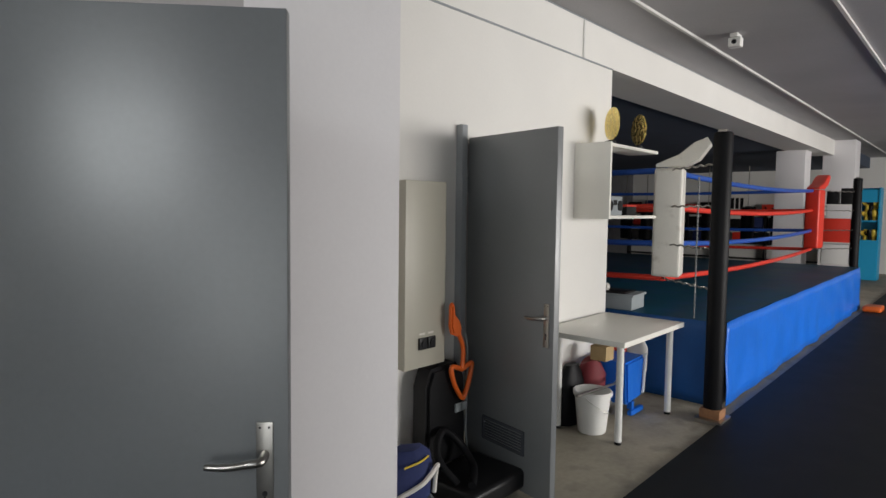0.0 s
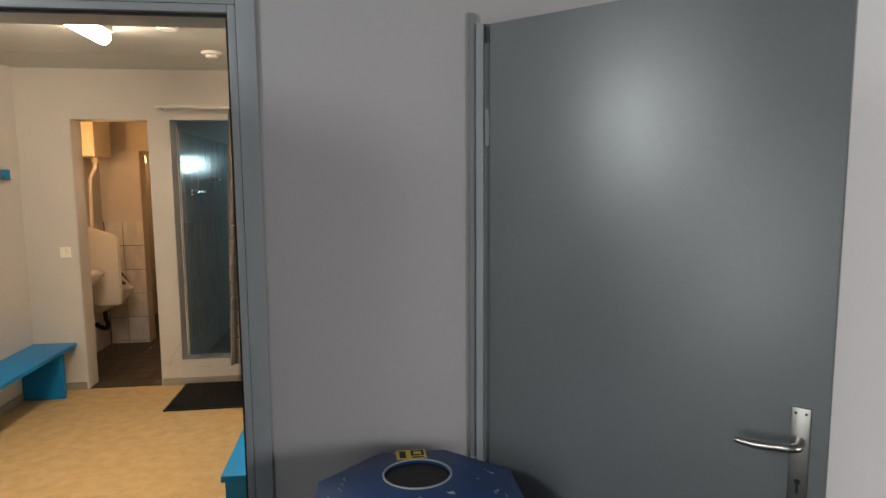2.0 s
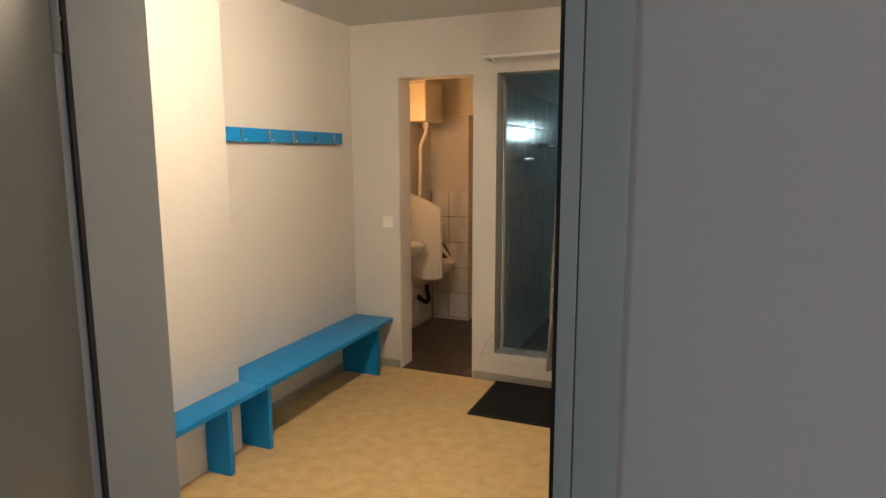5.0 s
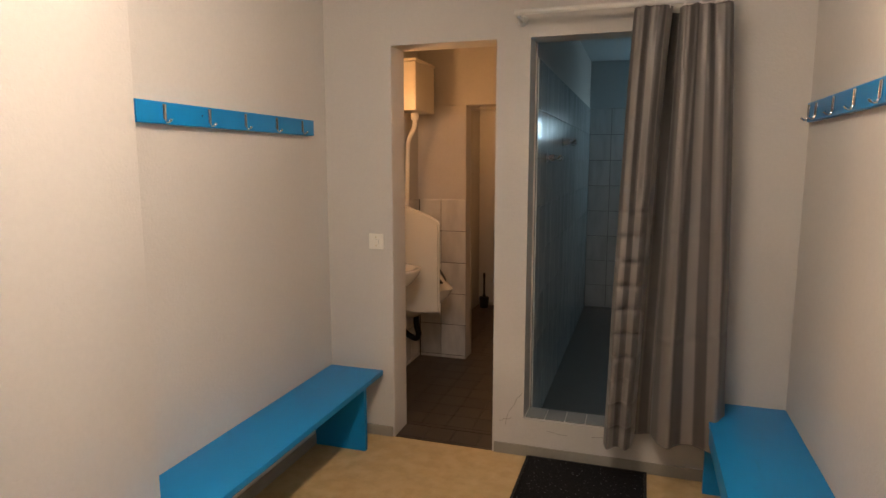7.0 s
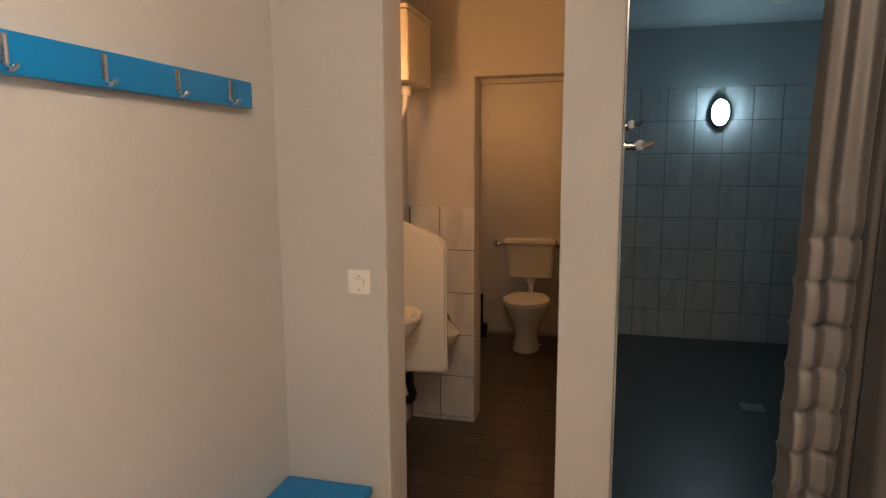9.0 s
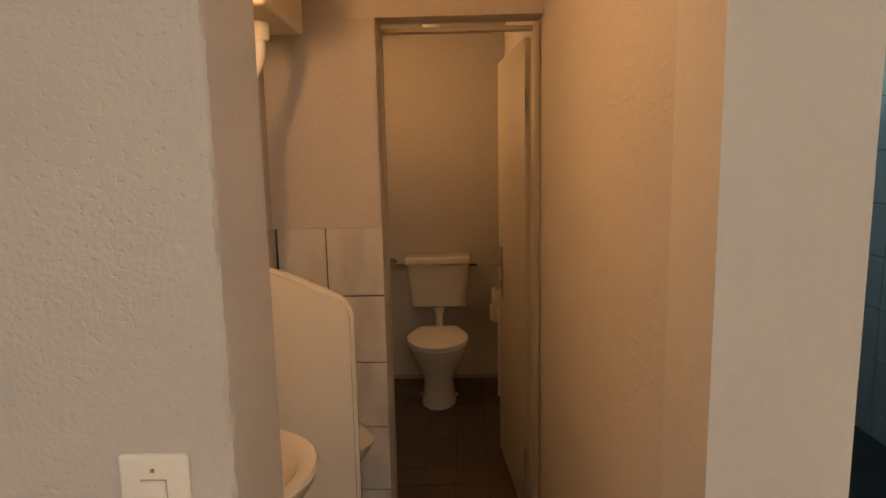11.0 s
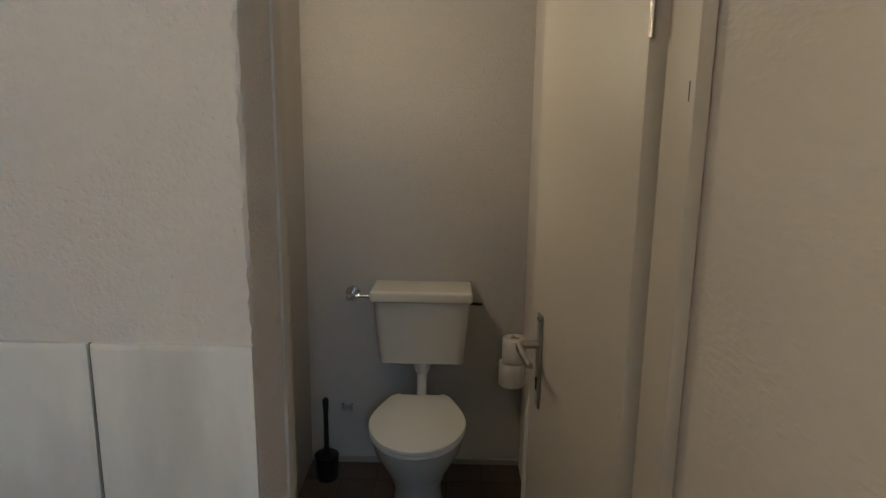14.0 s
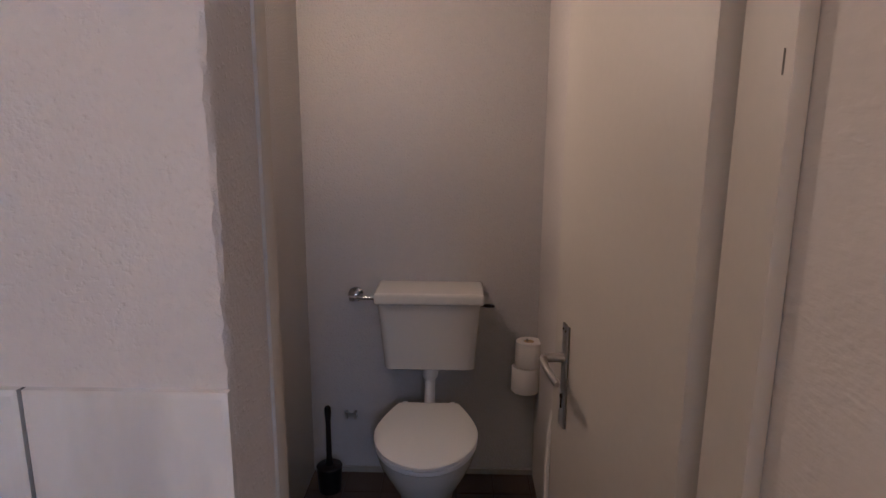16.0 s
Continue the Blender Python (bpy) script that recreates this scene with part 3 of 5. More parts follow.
handle_set(door_k, 0.0, wk_ - 0.05, 1.02)
hinges(door_k)


def grille(bm):
    box(bm, 0.18, wk_ - 0.20, -0.012, -0.001, 0.22, 0.235)
    box(bm, 0.18, wk_ - 0.20, -0.012, -0.001, 0.345, 0.36)
    box(bm, 0.18, 0.195, -0.012, -0.001, 0.236, 0.344)
    box(bm, wk_ - 0.215, wk_ - 0.20, -0.012, -0.001, 0.236, 0.344)
    for i in range(6):
        z = 0.244 + i * 0.0165
        box(bm, 0.196, wk_ - 0.216, -0.009, -0.002, z, z + 0.007)


P("air_grille", "dark", door_k, grille, "dark slatted air grille")

# cubicle frame and door
fr = tagged(new("door_frame_cubicle"), "beige painted wooden door frame", "door frame", "", "structure")
boxes("jamb", "cream_door", fr, (TL - 0.02, TL + 0.004, RET + 0.121, RET + 0.16, 0.003, 1.89), bev=0.003)
boxes("scratch", "tile_floor", fr, (TR - 0.0225, TR - 0.0218, RET + 0.094, RET + 0.097, 1.51, 1.535))
boxes("jamb", "cream_door", fr, (TR - 0.022, TR - 0.002, RET + 0.078, RET + 0.192, 0.003, 1.89), bev=0.003)
boxes("lintel", "cream_door", fr, (TL + 0.005, TR - 0.023, RET + 0.121, RET + 0.16, 1.875, 1.89), bev=0.003)
door_q, wq_ = leaf("door_4", (-1.742, 7.62), (-1.80, 8.25), 1.865, "cream_door", "open beige cubicle door with a steel lever handle", -0.04)
handle_set(door_q, 0.001, wq_ - 0.10, 0.955)


# ---- changing room things ----
def bench(y0, y1, x0, x1, z, legs, label):
    e = thing("bench", label, "bench", ((x0 + x1) / 2, (y0 + y1) / 2, 0), "benches along the walls")
    w, L = x1 - x0, y1 - y0
    P("seat", "blue_paint", e, lambda bm: box(bm, -w / 2, w / 2, -L / 2, L / 2, z - 0.028, z, 0.003))
    for ly in legs:
        yy = ly - (y0 + y1) / 2
        P("leg", "blue_paint", e, lambda bm: prism(bm, [(-w / 2 + 0.005, 0.004), (w / 2 - 0.02, 0.004), (w / 2 - 0.02, z - 0.029), (-w / 2 + 0.005, z - 0.029)], "y", yy - 0.014, yy + 0.014))
    return e


bench(4.555, 5.985, XL + 0.003, -2.305, 0.379, (4.60, 5.80), "bright blue painted wooden bench against the plastered wall")
bench(2.98, 4.552, -2.473, -2.305, 0.379, (3.2, 4.3), "bright blue painted wooden bench passing in front of the pilaster")
b3 = bench(3.53, 5.985, -0.70, XR - 0.003, 0.40, (3.60, 5.89), "bright blue painted wooden bench opposite, by the shower curtain")
P("rail", "blue_paint", b3, lambda bm: box(bm, -0.165, -0.14, -1.10, 1.05, 0.30, 0.371, 0.002))


def hook_rail(x, side, y0, y1, zc, h, hooks, label):
    e = thing("coat_rail", label, "coat rack", (x, (y0 + y1) / 2, zc), "coat rails on the walls")
    L = y1 - y0
    P("board", "blue_paint", e, lambda bm: box(bm, min(0, side * 0.025), max(0, side * 0.025), -L / 2, L / 2, -h / 2, h / 2, 0.002))
    P("knot", "seal", e, lambda bm: cyl(bm, (side * 0.0252, -L / 2 + 0.32, 0.003), (side * 0.0262, -L / 2 + 0.32, 0.003), 0.0035, n=8))
    for hy in hooks:
        yy = hy - (y0 + y1) / 2
        s = side
        def hk(bm):
            pts = curve([(s * 0.029, yy, 0.028), (s * 0.030, yy, 0.0), (s * 0.031, yy, -0.026), (s * 0.040, yy, -0.032), (s * 0.050, yy, -0.028), (s * 0.055, yy, -0.022)], 4)
            tube(bm, pts, [0.0042] * (len(pts) - 1) + [0.006], 8)
            box(bm, min(s * 0.025, s * 0.029), max(s * 0.025, s * 0.029), yy - 0.008, yy + 0.008, -0.022, 0.030, 0.001)
        P("hook", "chrome", e, hk, "chrome coat hook")
    return e


hook_rail(XL + 0.002, 1, 4.675, 5.825, 1.66, 0.075, (4.80, 5.035, 5.26, 5.49, 5.71), "bright blue wooden coat rail with five chrome hooks")
hook_rail(XL + 0.002, 1, 3.02, 3.965, 1.66, 0.075, (3.15, 3.38, 3.61, 3.84), "bright blue wooden coat rail with four chrome hooks beyond the pilaster")
hook_rail(XR - 0.002, -1, 3.60, 5.92, 1.69, 0.075, (3.7, 3.93, 4.16, 4.39, 4.62, 4.85, 5.08, 5.31, 5.54, 5.77, 5.88), "long bright blue wooden coat rail with chrome hooks")

# tube lamp
lamp = thing("ceiling_lamp", "long white ceiling lamp with a glowing tube cover", "lamp", (-1.46, 3.90, TOP))
P("lamp_body", "white_paint", lamp, lambda bm: box(bm, -0.045, 0.045, -0.76, 0.76, -0.035, -0.001, 0.004))
P("diffuser", "tube_glow", lamp, lambda bm: tube(bm, [(0, -0.76, -0.062), (0, -0.745, -0.062), (0, 0.745, -0.062), (0, 0.76, -0.062)], [0.03, 0.038, 0.038, 0.03], 16), "glowing warm white tube cover")

sd = thing("smoke_detector", "round white smoke detector on the ceiling", "smoke detector", (-1.05, 5.30, TOP))
P("base", "plastic_white", sd, lambda bm: lathe(bm, [(0.062, -0.001), (0.062, -0.014), (0.056, -0.02)], (0, 0, 0)))
P("head", "plastic_white", sd, lambda bm: lathe(bm, [(0.038, -0.0205), (0.038, -0.034), (0.028, -0.042)], (0, 0, 0)))
sd2 = thing("smoke_detector", "small round ceiling lamp fitting with a clear rim", "light fitting", (-1.12, 4.62, TOP))
P("base", "plastic_white", sd2, lambda bm: lathe(bm, [(0.055, -0.001), (0.055, -0.012), (0.045, -0.022)], (0, 0, 0)))

# hairline crack and grey scuffs at the foot of the pier between the openings
ck = tagged(new("wall_wear"), "hairline crack and grey scuffs low on the plastered pier", "", "", "structure")
rc = random.Random(12)
for px, pz, dx, dz, n in ((-1.548, 0.335, -0.012, -0.017, 9), (-1.60, 0.20, -0.016, -0.006, 5), (-1.42, 0.15, 0.02, -0.003, 5), (-1.20, 0.145, 0.018, 0.002, 4)):
    line = [(px, FAR - 0.0008, pz)]
    for k in range(n):
        x, y, z = line[-1]
        line.append((x + dx * rc.uniform(0.3, 1.7), y, z + dz * rc.uniform(0.2, 1.8)))
    P("crack", "skirt_grey", ck, lambda bm: tube(bm, line, [0.0011 + 0.0006 * (k % 2) for k in range(len(line))], 5))

# light switch
sw = thing("light_switch", "square white wall switch with a rocker", "light switch", (-2.337, FAR - 0.001, 1.078))
P("plate", "switch_white", sw, lambda bm: box(bm, -0.041, 0.041, -0.010, 0, -0.041, 0.041, 0.005, 3))
P("bezel", "grey_plastic", sw, lambda bm: cyl(bm, (0, -0.0085, 0), (0, -0.0093, 0), 0.0200, n=28))
P("bezel_disc", "switch_white", sw, lambda bm: cyl(bm, (0, -0.0085, 0), (0, -0.0098, 0), 0.0190, n=28))
P("rocker_gap", "grey_plastic", sw, lambda bm: box(bm, -0.0156, 0.0156, -0.0102, -0.0099, -0.0116, 0.0116))
P("rocker", "switch_white", sw, lambda bm: box(bm, -0.015, 0.015, -0.0155, -0.0103, -0.011, 0.011, 0.002), "small white rocker")
for dz in (0.0225, -0.0225):
    P("screw", "brass", sw, lambda bm: cyl(bm, (0, -0.0098, dz), (0, -0.0110, dz), 0.0028, n=8), "small brass screw")

# doormat
dm = thing("doormat", "black rubber doormat with pale flecks before the shower", "doormat", (-1.225, 5.695, 0.004))
P("mat_body", "mat_black", dm, lambda bm: box(bm, -0.278, 0.278, -0.278, 0.278, 0, 0.012, 0.003))
P("border", "black_plastic", dm, lambda bm: [box(bm, *q) for q in ((-0.29, 0.29, -0.29, -0.2785, 0, 0.010), (-0.29, 0.29, 0.2785, 0.29, 0, 0.010), (-0.29, -0.2785, -0.278, 0.278, 0, 0.010), (0.2785, 0.29, -0.278, 0.278, 0, 0.010))], "plain black rubber border")

# curtain rod and curtain
rod = thing("curtain_rod", "white curtain rod over the shower opening", "curtain rod", (-1.15, 5.87, 2.155))
P("pole", "white_paint", rod, lambda bm: cyl(bm, (-0.44, 0, 0), (0.44, 0, 0), 0.0125, n=16))
for sx in (-0.425, 0.425):
    P("bracket", "white_paint", rod, lambda bm: (cyl(bm, (sx, 0.128, -0.012), (sx, 0.0, -0.012), 0.008, n=12), cyl(bm, (sx, 0.1285, -0.012), (sx, 0.118, -0.012), 0.024, n=18), cyl(bm, (sx - 0.01, 0, -0.002), (sx + 0.01, 0, -0.002), 0.0185, n=16)), "white rod bracket")


def curtain():
    e = thing("shower_curtain", "grey brown striped satin shower curtain drawn aside", "curtain", (-0.86, 5.86, 0))
    def panel(name, top, bot, ztop, zbot, folds, turns, seed, stripes, back=0.0):
        """folds: (place across, width, depth) of each soft fold, which deepen downwards; turns: how far each side edge curls back"""
        bm = bmesh.new()
        uv = bm.loops.layers.uv.new("UVMap")
        rnd = random.Random(seed)
        nu, nv = 70, 190
        grid = []
        for j in range(nv + 1):
            v = j / nv
            z0 = ztop + (zbot - ztop) * v
            row = []
            for i in range(nu + 1):
                u = i / nu
                k = v ** 0.75
                x = (top[0] + (top[1] - top[0]) * u) * (1 - k) + (bot[0] + (bot[1] - bot[0]) * u) * k
                y = back - 0.012 - 0.05 * v
                for c, w, d in folds:
                    c += 0.07 * math.sin(2.2 * v + 9 * c)
                    y -= d * (0.45 + 0.75 * v) * math.exp(-((u - c) / w) ** 2)
                y += turns[0] * (0.4 + 0.6 * v) * max(0, 1 - u / 0.12) ** 1.5 + turns[1] * (0.4 + 0.6 * v) * max(0, (u - 0.86) / 0.14) ** 1.5
                y += 0.006 * math.sin(26 * u + 1.2 * seed) * math.exp(-v / 0.10)
                if name == "front_panel" and z0 < 1.36:
                    s = (z0 - 0.2) / 0.108
                    y -= 0.011 * abs(math.sin(math.pi * s)) * (0.7 + 0.3 * math.sin(5 * u + 3 * s)) - 0.026 * math.exp(-((s - round(s)) / 0.06) ** 2) * (0.75 + 0.25 * math.sin(11 * u + 5 * round(s)))
                else:
                    y += 0.006 * math.exp(-((z0 - 0.72 - 0.05 * u) / 0.012) ** 2) + 0.004 * math.exp(-((z0 - 1.22 + 0.03 * u) / 0.02) ** 2)
                nz = noise.noise(Vector((u * 2.5, v * 6, seed * 3.1)))
                row.append(bm.verts.new((x + 0.004 * nz * v, y + 0.010 * nz, z0 + 0.018 * (u - 0.5) * v)))
            grid.append(row)
        for j in range(nv):
            for i in range(nu):
                f = bm.faces.new((grid[j][i], grid[j + 1][i], grid[j + 1][i + 1], grid[j][i + 1]))
                for lp, (ii, jj) in zip(f.loops, ((i, j), (i, j + 1), (i + 1, j + 1), (i + 1, j))):
                    lp[uv].uv = (ii / nu * stripes + 0.03 * math.sin(2 * jj / nv + seed), 0.0)
        me = bpy.data.meshes.new(name)
        bm.to_mesh(me)
        bm.free()
        me.shade_smooth()
        me.materials.append(M["curtain"])
        ob = new(name, me)
        ob.parent = e
        so = ob.modifiers.new("solid", "SOLIDIFY")
        so.thickness = 0.002
        return ob
    panel("front_panel", (-0.215, -0.060), (-0.275, -0.140), 2.134, 0.215, ((0.22, 0.16, 0.03), (0.66, 0.15, 0.034)), (0.05, 0.13), 3, 0.85, -0.005)
    panel("inner_fold", (-0.13, 0.04), (-0.18, 0.0), 2.128, 0.235, ((0.3, 0.2, 0.01),), (0.0, 0.0), 5, 0.7, 0.125)
    panel("back_panel", (-0.034, 0.165), (-0.072, 0.235), 2.130, 0.258, ((0.30, 0.10, 0.045), (0.62, 0.09, 0.02), (0.86, 0.10, 0.05)), (0.11, 0.04), 8, 1.0)
    for i in range(7):
        x = -0.19 + i * 0.058
        P("ring", "plastic_white", e, lambda bm: tube(bm, [(x, 0.010 + 0.018 * math.cos(a), 2.142 + 0.02 * math.sin(a)) for a in [k * math.pi / 8 for k in range(-3, 12)]], 0.0025, 6), "small white curtain ring")
    return e


curtain()


# ---- toilets ----
def tiles_grid(parent, material, plane, fixed, u0, u1, z_top, z_bot, tw, th, sign, from_right=False, bulge=0.0012, name="tile", gap=0.0045, rounded=False):
    """tiles laid on a plane x = fixed or y = fixed, one mesh shared by the whole ones"""
    cache = {}
    def mesh(w, h):
        key = (round(w, 3), round(h, 3))
        if key not in cache:
            bm = bmesh.new()
            g = gap / 2
            a = [(-w / 2 + g, -h / 2 + g), (w / 2 - g, -h / 2 + g), (w / 2 - g, h / 2 - g), (-w / 2 + g, h / 2 - g)]
            k = 0.006
            b = [(x - math.copysign(k, x), z - math.copysign(k, z)) for x, z in a]
            def put(u, d, v):
                return (sign * d, u, v) if plane == "x" else (u, sign * d, v) if plane == "y" else (u, v, d)
            lo = [bm.verts.new(put(u, -0.004, v)) for u, v in a]
            mi = [bm.verts.new(put(u, 0.0045, v)) for u, v in a]
            hi = [bm.verts.new(put(u, 0.0045 + bulge, v)) for u, v in b]
            for r, s in ((lo, mi), (mi, hi)):
                for i in range(4):
                    bm.faces.new((r[i], r[(i + 1) % 4], s[(i + 1) % 4], s[i]))
            if rounded:
                k2 = 0.022
                hi2 = [bm.verts.new(put(x - math.copysign(k2, x), 0.0045 + bulge, z - math.copysign(k2, z))) for x, z in a]
                for i in range(4):
                    bm.faces.new((hi[i], hi[(i + 1) % 4], hi2[(i + 1) % 4], hi2[i]))
                hi = hi2
            bm.faces.new(hi)
            bmesh.ops.recalc_face_normals(bm, faces=bm.faces)
            # the open underside stays against the wall
            n = Vector(put(0, 1, 0))
            if bm.faces[:][-1].normal.dot(n) < 0:
                bmesh.ops.reverse_faces(bm, faces=bm.faces)
            me = bpy.data.meshes.new(name)
            bm.to_mesh(me)
            bm.free()
            if rounded:
                me.shade_smooth()
                me.set_sharp_from_angle(angle=radians(50))
            me.materials.append(M[material])
            cache[key] = me
        return cache[key]
    v = z_top
    while v > z_bot + 0.02:
        h = min(th, v - z_bot)
        u, end, d = (u1, u0, -1) if from_right else (u0, u1, 1)
        while (end - u) * d > 0.02:
            w = min(tw, abs(end - u))
            c = u + d * w / 2
            ob = new(name, mesh(w, h))
            ob.location = (fixed, c, v - h / 2) if plane == "x" else (c, fixed, v - h / 2) if plane == "y" else (c, v - h / 2, fixed)
            ob.parent = parent
            u += d * w
        v -= th


def sheet(name, material, label, *bs):
    return structure(name, material, *bs, label=label)


def oval_lamp(name, label, at, rz, glow, r=(0.055, 0.09)):
    """oval bulkhead lamp, its back on a wall; local -y looks into the room"""
    e = thing(name, label, "lamp", at, rz=rz)
    P("lamp_base", "black_plastic", e, lambda bm: ring_loft(bm, [[(r[0] * s * math.cos(a), y, r[1] * s * math.sin(a)) for a in [k * math.pi / 14 for k in range(28)]] for y, s in ((0, 1.16), (-0.036, 1.16), (-0.040, 1.02))]), "dark lamp base")
    P("lamp_glass", glow, e, lambda bm: ring_loft(bm, [[(r[0] * s * math.cos(a), y, r[1] * s * math.sin(a)) for a in [k * math.pi / 14 for k in range(28)]] for y, s in ((-0.0405, 1.0), (-0.055, 0.97), (-0.068, 0.86), (-0.076, 0.6), (-0.079, 0.25))]), "glowing oval glass")
    return e


oval_lamp("wall_lamp", "oval bulkhead lamp glowing warm on the wall over the basin", (XL + 0.001, 6.42, 1.85), 90, "bulb_glow", (0.045, 0.07))
oval_lamp("wall_lamp", "oval bulkhead lamp glowing on the cubicle wall", (XL + 0.001, 8.47, 1.85), 90, "cub_glow", (0.05, 0.085))
oval_lamp("wall_lamp", "oval bulkhead lamp glowing cold white on the shower wall", (-0.752, BACK + 0.001, 1.81), 0, "cool_glow", (0.06, 0.095))


sdc = thing("smoke_detector", "round off-white smoke detector on the cubicle ceiling", "smoke detector", (-2.13, 9.06, 2.21))
P("base", "plastic_white", sdc, lambda bm: lathe(bm, [(0.055, -0.001), (0.055, -0.014), (0.050, -0.02)], (0, 0, 0)))
P("head", "plastic_white", sdc, lambda bm: lathe(bm, [(0.042, -0.0205), (0.042, -0.034), (0.030, -0.042)], (0, 0, 0)))

# wall-hung flushing tank, pipe and urinal
tank = thing("flushing_tank", "cream high-level flushing tank", "cistern", (-2.55, 7.085, 1.83))
P("tank_body", "plastic_cream", tank, lambda bm: box(bm, -0.069, 0.10, -0.175, 0.205, 0, 0.315, 0.012, 3))
P("tank_lid", "plastic_cream", tank, lambda bm: box(bm, -0.069, 0.104, -0.18, 0.21, 0.3155, 0.335, 0.006))
pipe = thing("flush_pipe", "white flush pipe with steel clamp and coupling", "pipe", (-2.525, 7.09, 1.10))
P("pipe_run", "plastic_white", pipe, lambda bm: tube(bm, curve([(0, 0, 0.728), (0, 0, 0.67), (-0.006, 0, 0.625), (-0.030, 0, 0.58), (-0.047, 0, 0.54), (-0.053, 0, 0.49), (-0.058, 0, 0.30), (-0.063, 0, 0.10), (-0.060, 0, 0.06), (-0.040, 0, 0.02), (-0.025, 0, -0.03)], 5), 0.0155, 16))
P("collar", "plastic_white", pipe, lambda bm: lathe(bm, [(0.024, 0.68), (0.027, 0.69), (0.027, 0.725), (0.024, 0.728)], (0, 0, 0)), "white pipe nut")
P("clamp", "steel", pipe, lambda bm: (lathe(bm, [(0.0195, 0.07), (0.0195, 0.09)], (-0.063, 0, 0)), box(bm, -0.0935, -0.080, -0.02, 0.02, 0.07, 0.09)), "steel pipe clamp")
P("coupling", "steel", pipe, lambda bm: lathe(bm, [(0.0205, -0.066), (0.0235, -0.06), (0.0235, -0.002), (0.019, 0.004)], (-0.025, 0, 0)), "brushed steel coupling")


def urinal():
    e = thing("urinal", "white ceramic wall urinal with waste pipe", "urinal", (XL + 0.008, 7.08, 0))
    def body(bm):
        prof = [(0.39, 0.03, 0.06, 0.035), (0.405, 0.12, 0.10, 0.07), (0.46, 0.22, 0.135, 0.13), (0.56, 0.335, 0.15, 0.20), (0.615, 0.365, 0.155, 0.21), (0.66, 0.31, 0.155, 0.19), (0.80, 0.20, 0.15, 0.15), (0.92, 0.145, 0.14, 0.12), (1.004, 0.13, 0.14, 0.10)]
        rings = []
        for z, out, half, _ in prof:
            rr = [(0.0, -half, z)]
            for k in range(13):
                a = -math.pi / 2 + math.pi * k / 12
                rr.append((out * max(math.cos(a), 0) ** 0.7, half * math.sin(a), z))
            rr.append((0.0, half, z))
            rings.append(rr)
        ring_loft(bm, rings)
    P("bowl", "ceramic", e, body)
    # black sheet laid over the hollow, standing in for its shade
    P("bowl_opening", "black_plastic", e, lambda bm: ring_loft(bm, [[(0.24 + 0.075 * math.cos(a), 0.09 * math.sin(a), 0.738 - 0.15 * math.cos(a) * 0.6 + d) for a in [k * math.pi / 10 for k in range(20)]] for d in (-0.05, 0.0)]), "black sheet for the shade in the bowl opening")
    P("top_shelf", "ceramic", e, lambda bm: prism(bm, [(0.0, -0.15), (0.09, -0.14), (0.13, -0.05), (0.13, 0.05), (0.115, 0.15), (0.0, 0.16)], "z", 1.005, 1.034, 0.004))
    P("waste_pipe", "black_plastic", e, lambda bm: tube(bm, curve([(0.09, 0, 0.42), (0.095, 0, 0.33), (0.11, 0, 0.27), (0.09, 0, 0.235), (0.04, 0, 0.25), (-0.003, 0, 0.28)], 5), 0.022, 12), "dark waste trap")
    return e


urinal()


def privacy_panel():
    e = thing("privacy_panel", "white ceramic privacy panel between basin and urinal", "partition", (XL + 0.008, 6.75, 0))
    def f(bm):
        out = [(0.0, 0.56), (0.20, 0.515)]
        def arc(cx, cz, r, a0, a1, n=7):
            return [(cx + r * math.cos(radians(a0 + (a1 - a0) * i / n)), cz + r * math.sin(radians(a0 + (a1 - a0) * i / n))) for i in range(n + 1)]
        out += arc(0.346, 0.548, 0.032, -100, 0, 6)
        out += arc(0.315, 1.080, 0.063, 0, 70, 9)
        out += [(0.25, 1.178), (0.12, 1.226), (0.07, 1.243), (0.05, 1.243), (0.025, 1.222), (0.008, 1.195), (0.0, 1.16)]
        prism(bm, out, "y", -0.015, 0.015, 0.010)
    P("panel", "ceramic", e, f)
    P("slot", "seal", e, lambda bm: box(bm, 0.068, 0.094, -0.0158, -0.0145, 1.1665, 1.1695), "short dark slot")
    return e


privacy_panel()


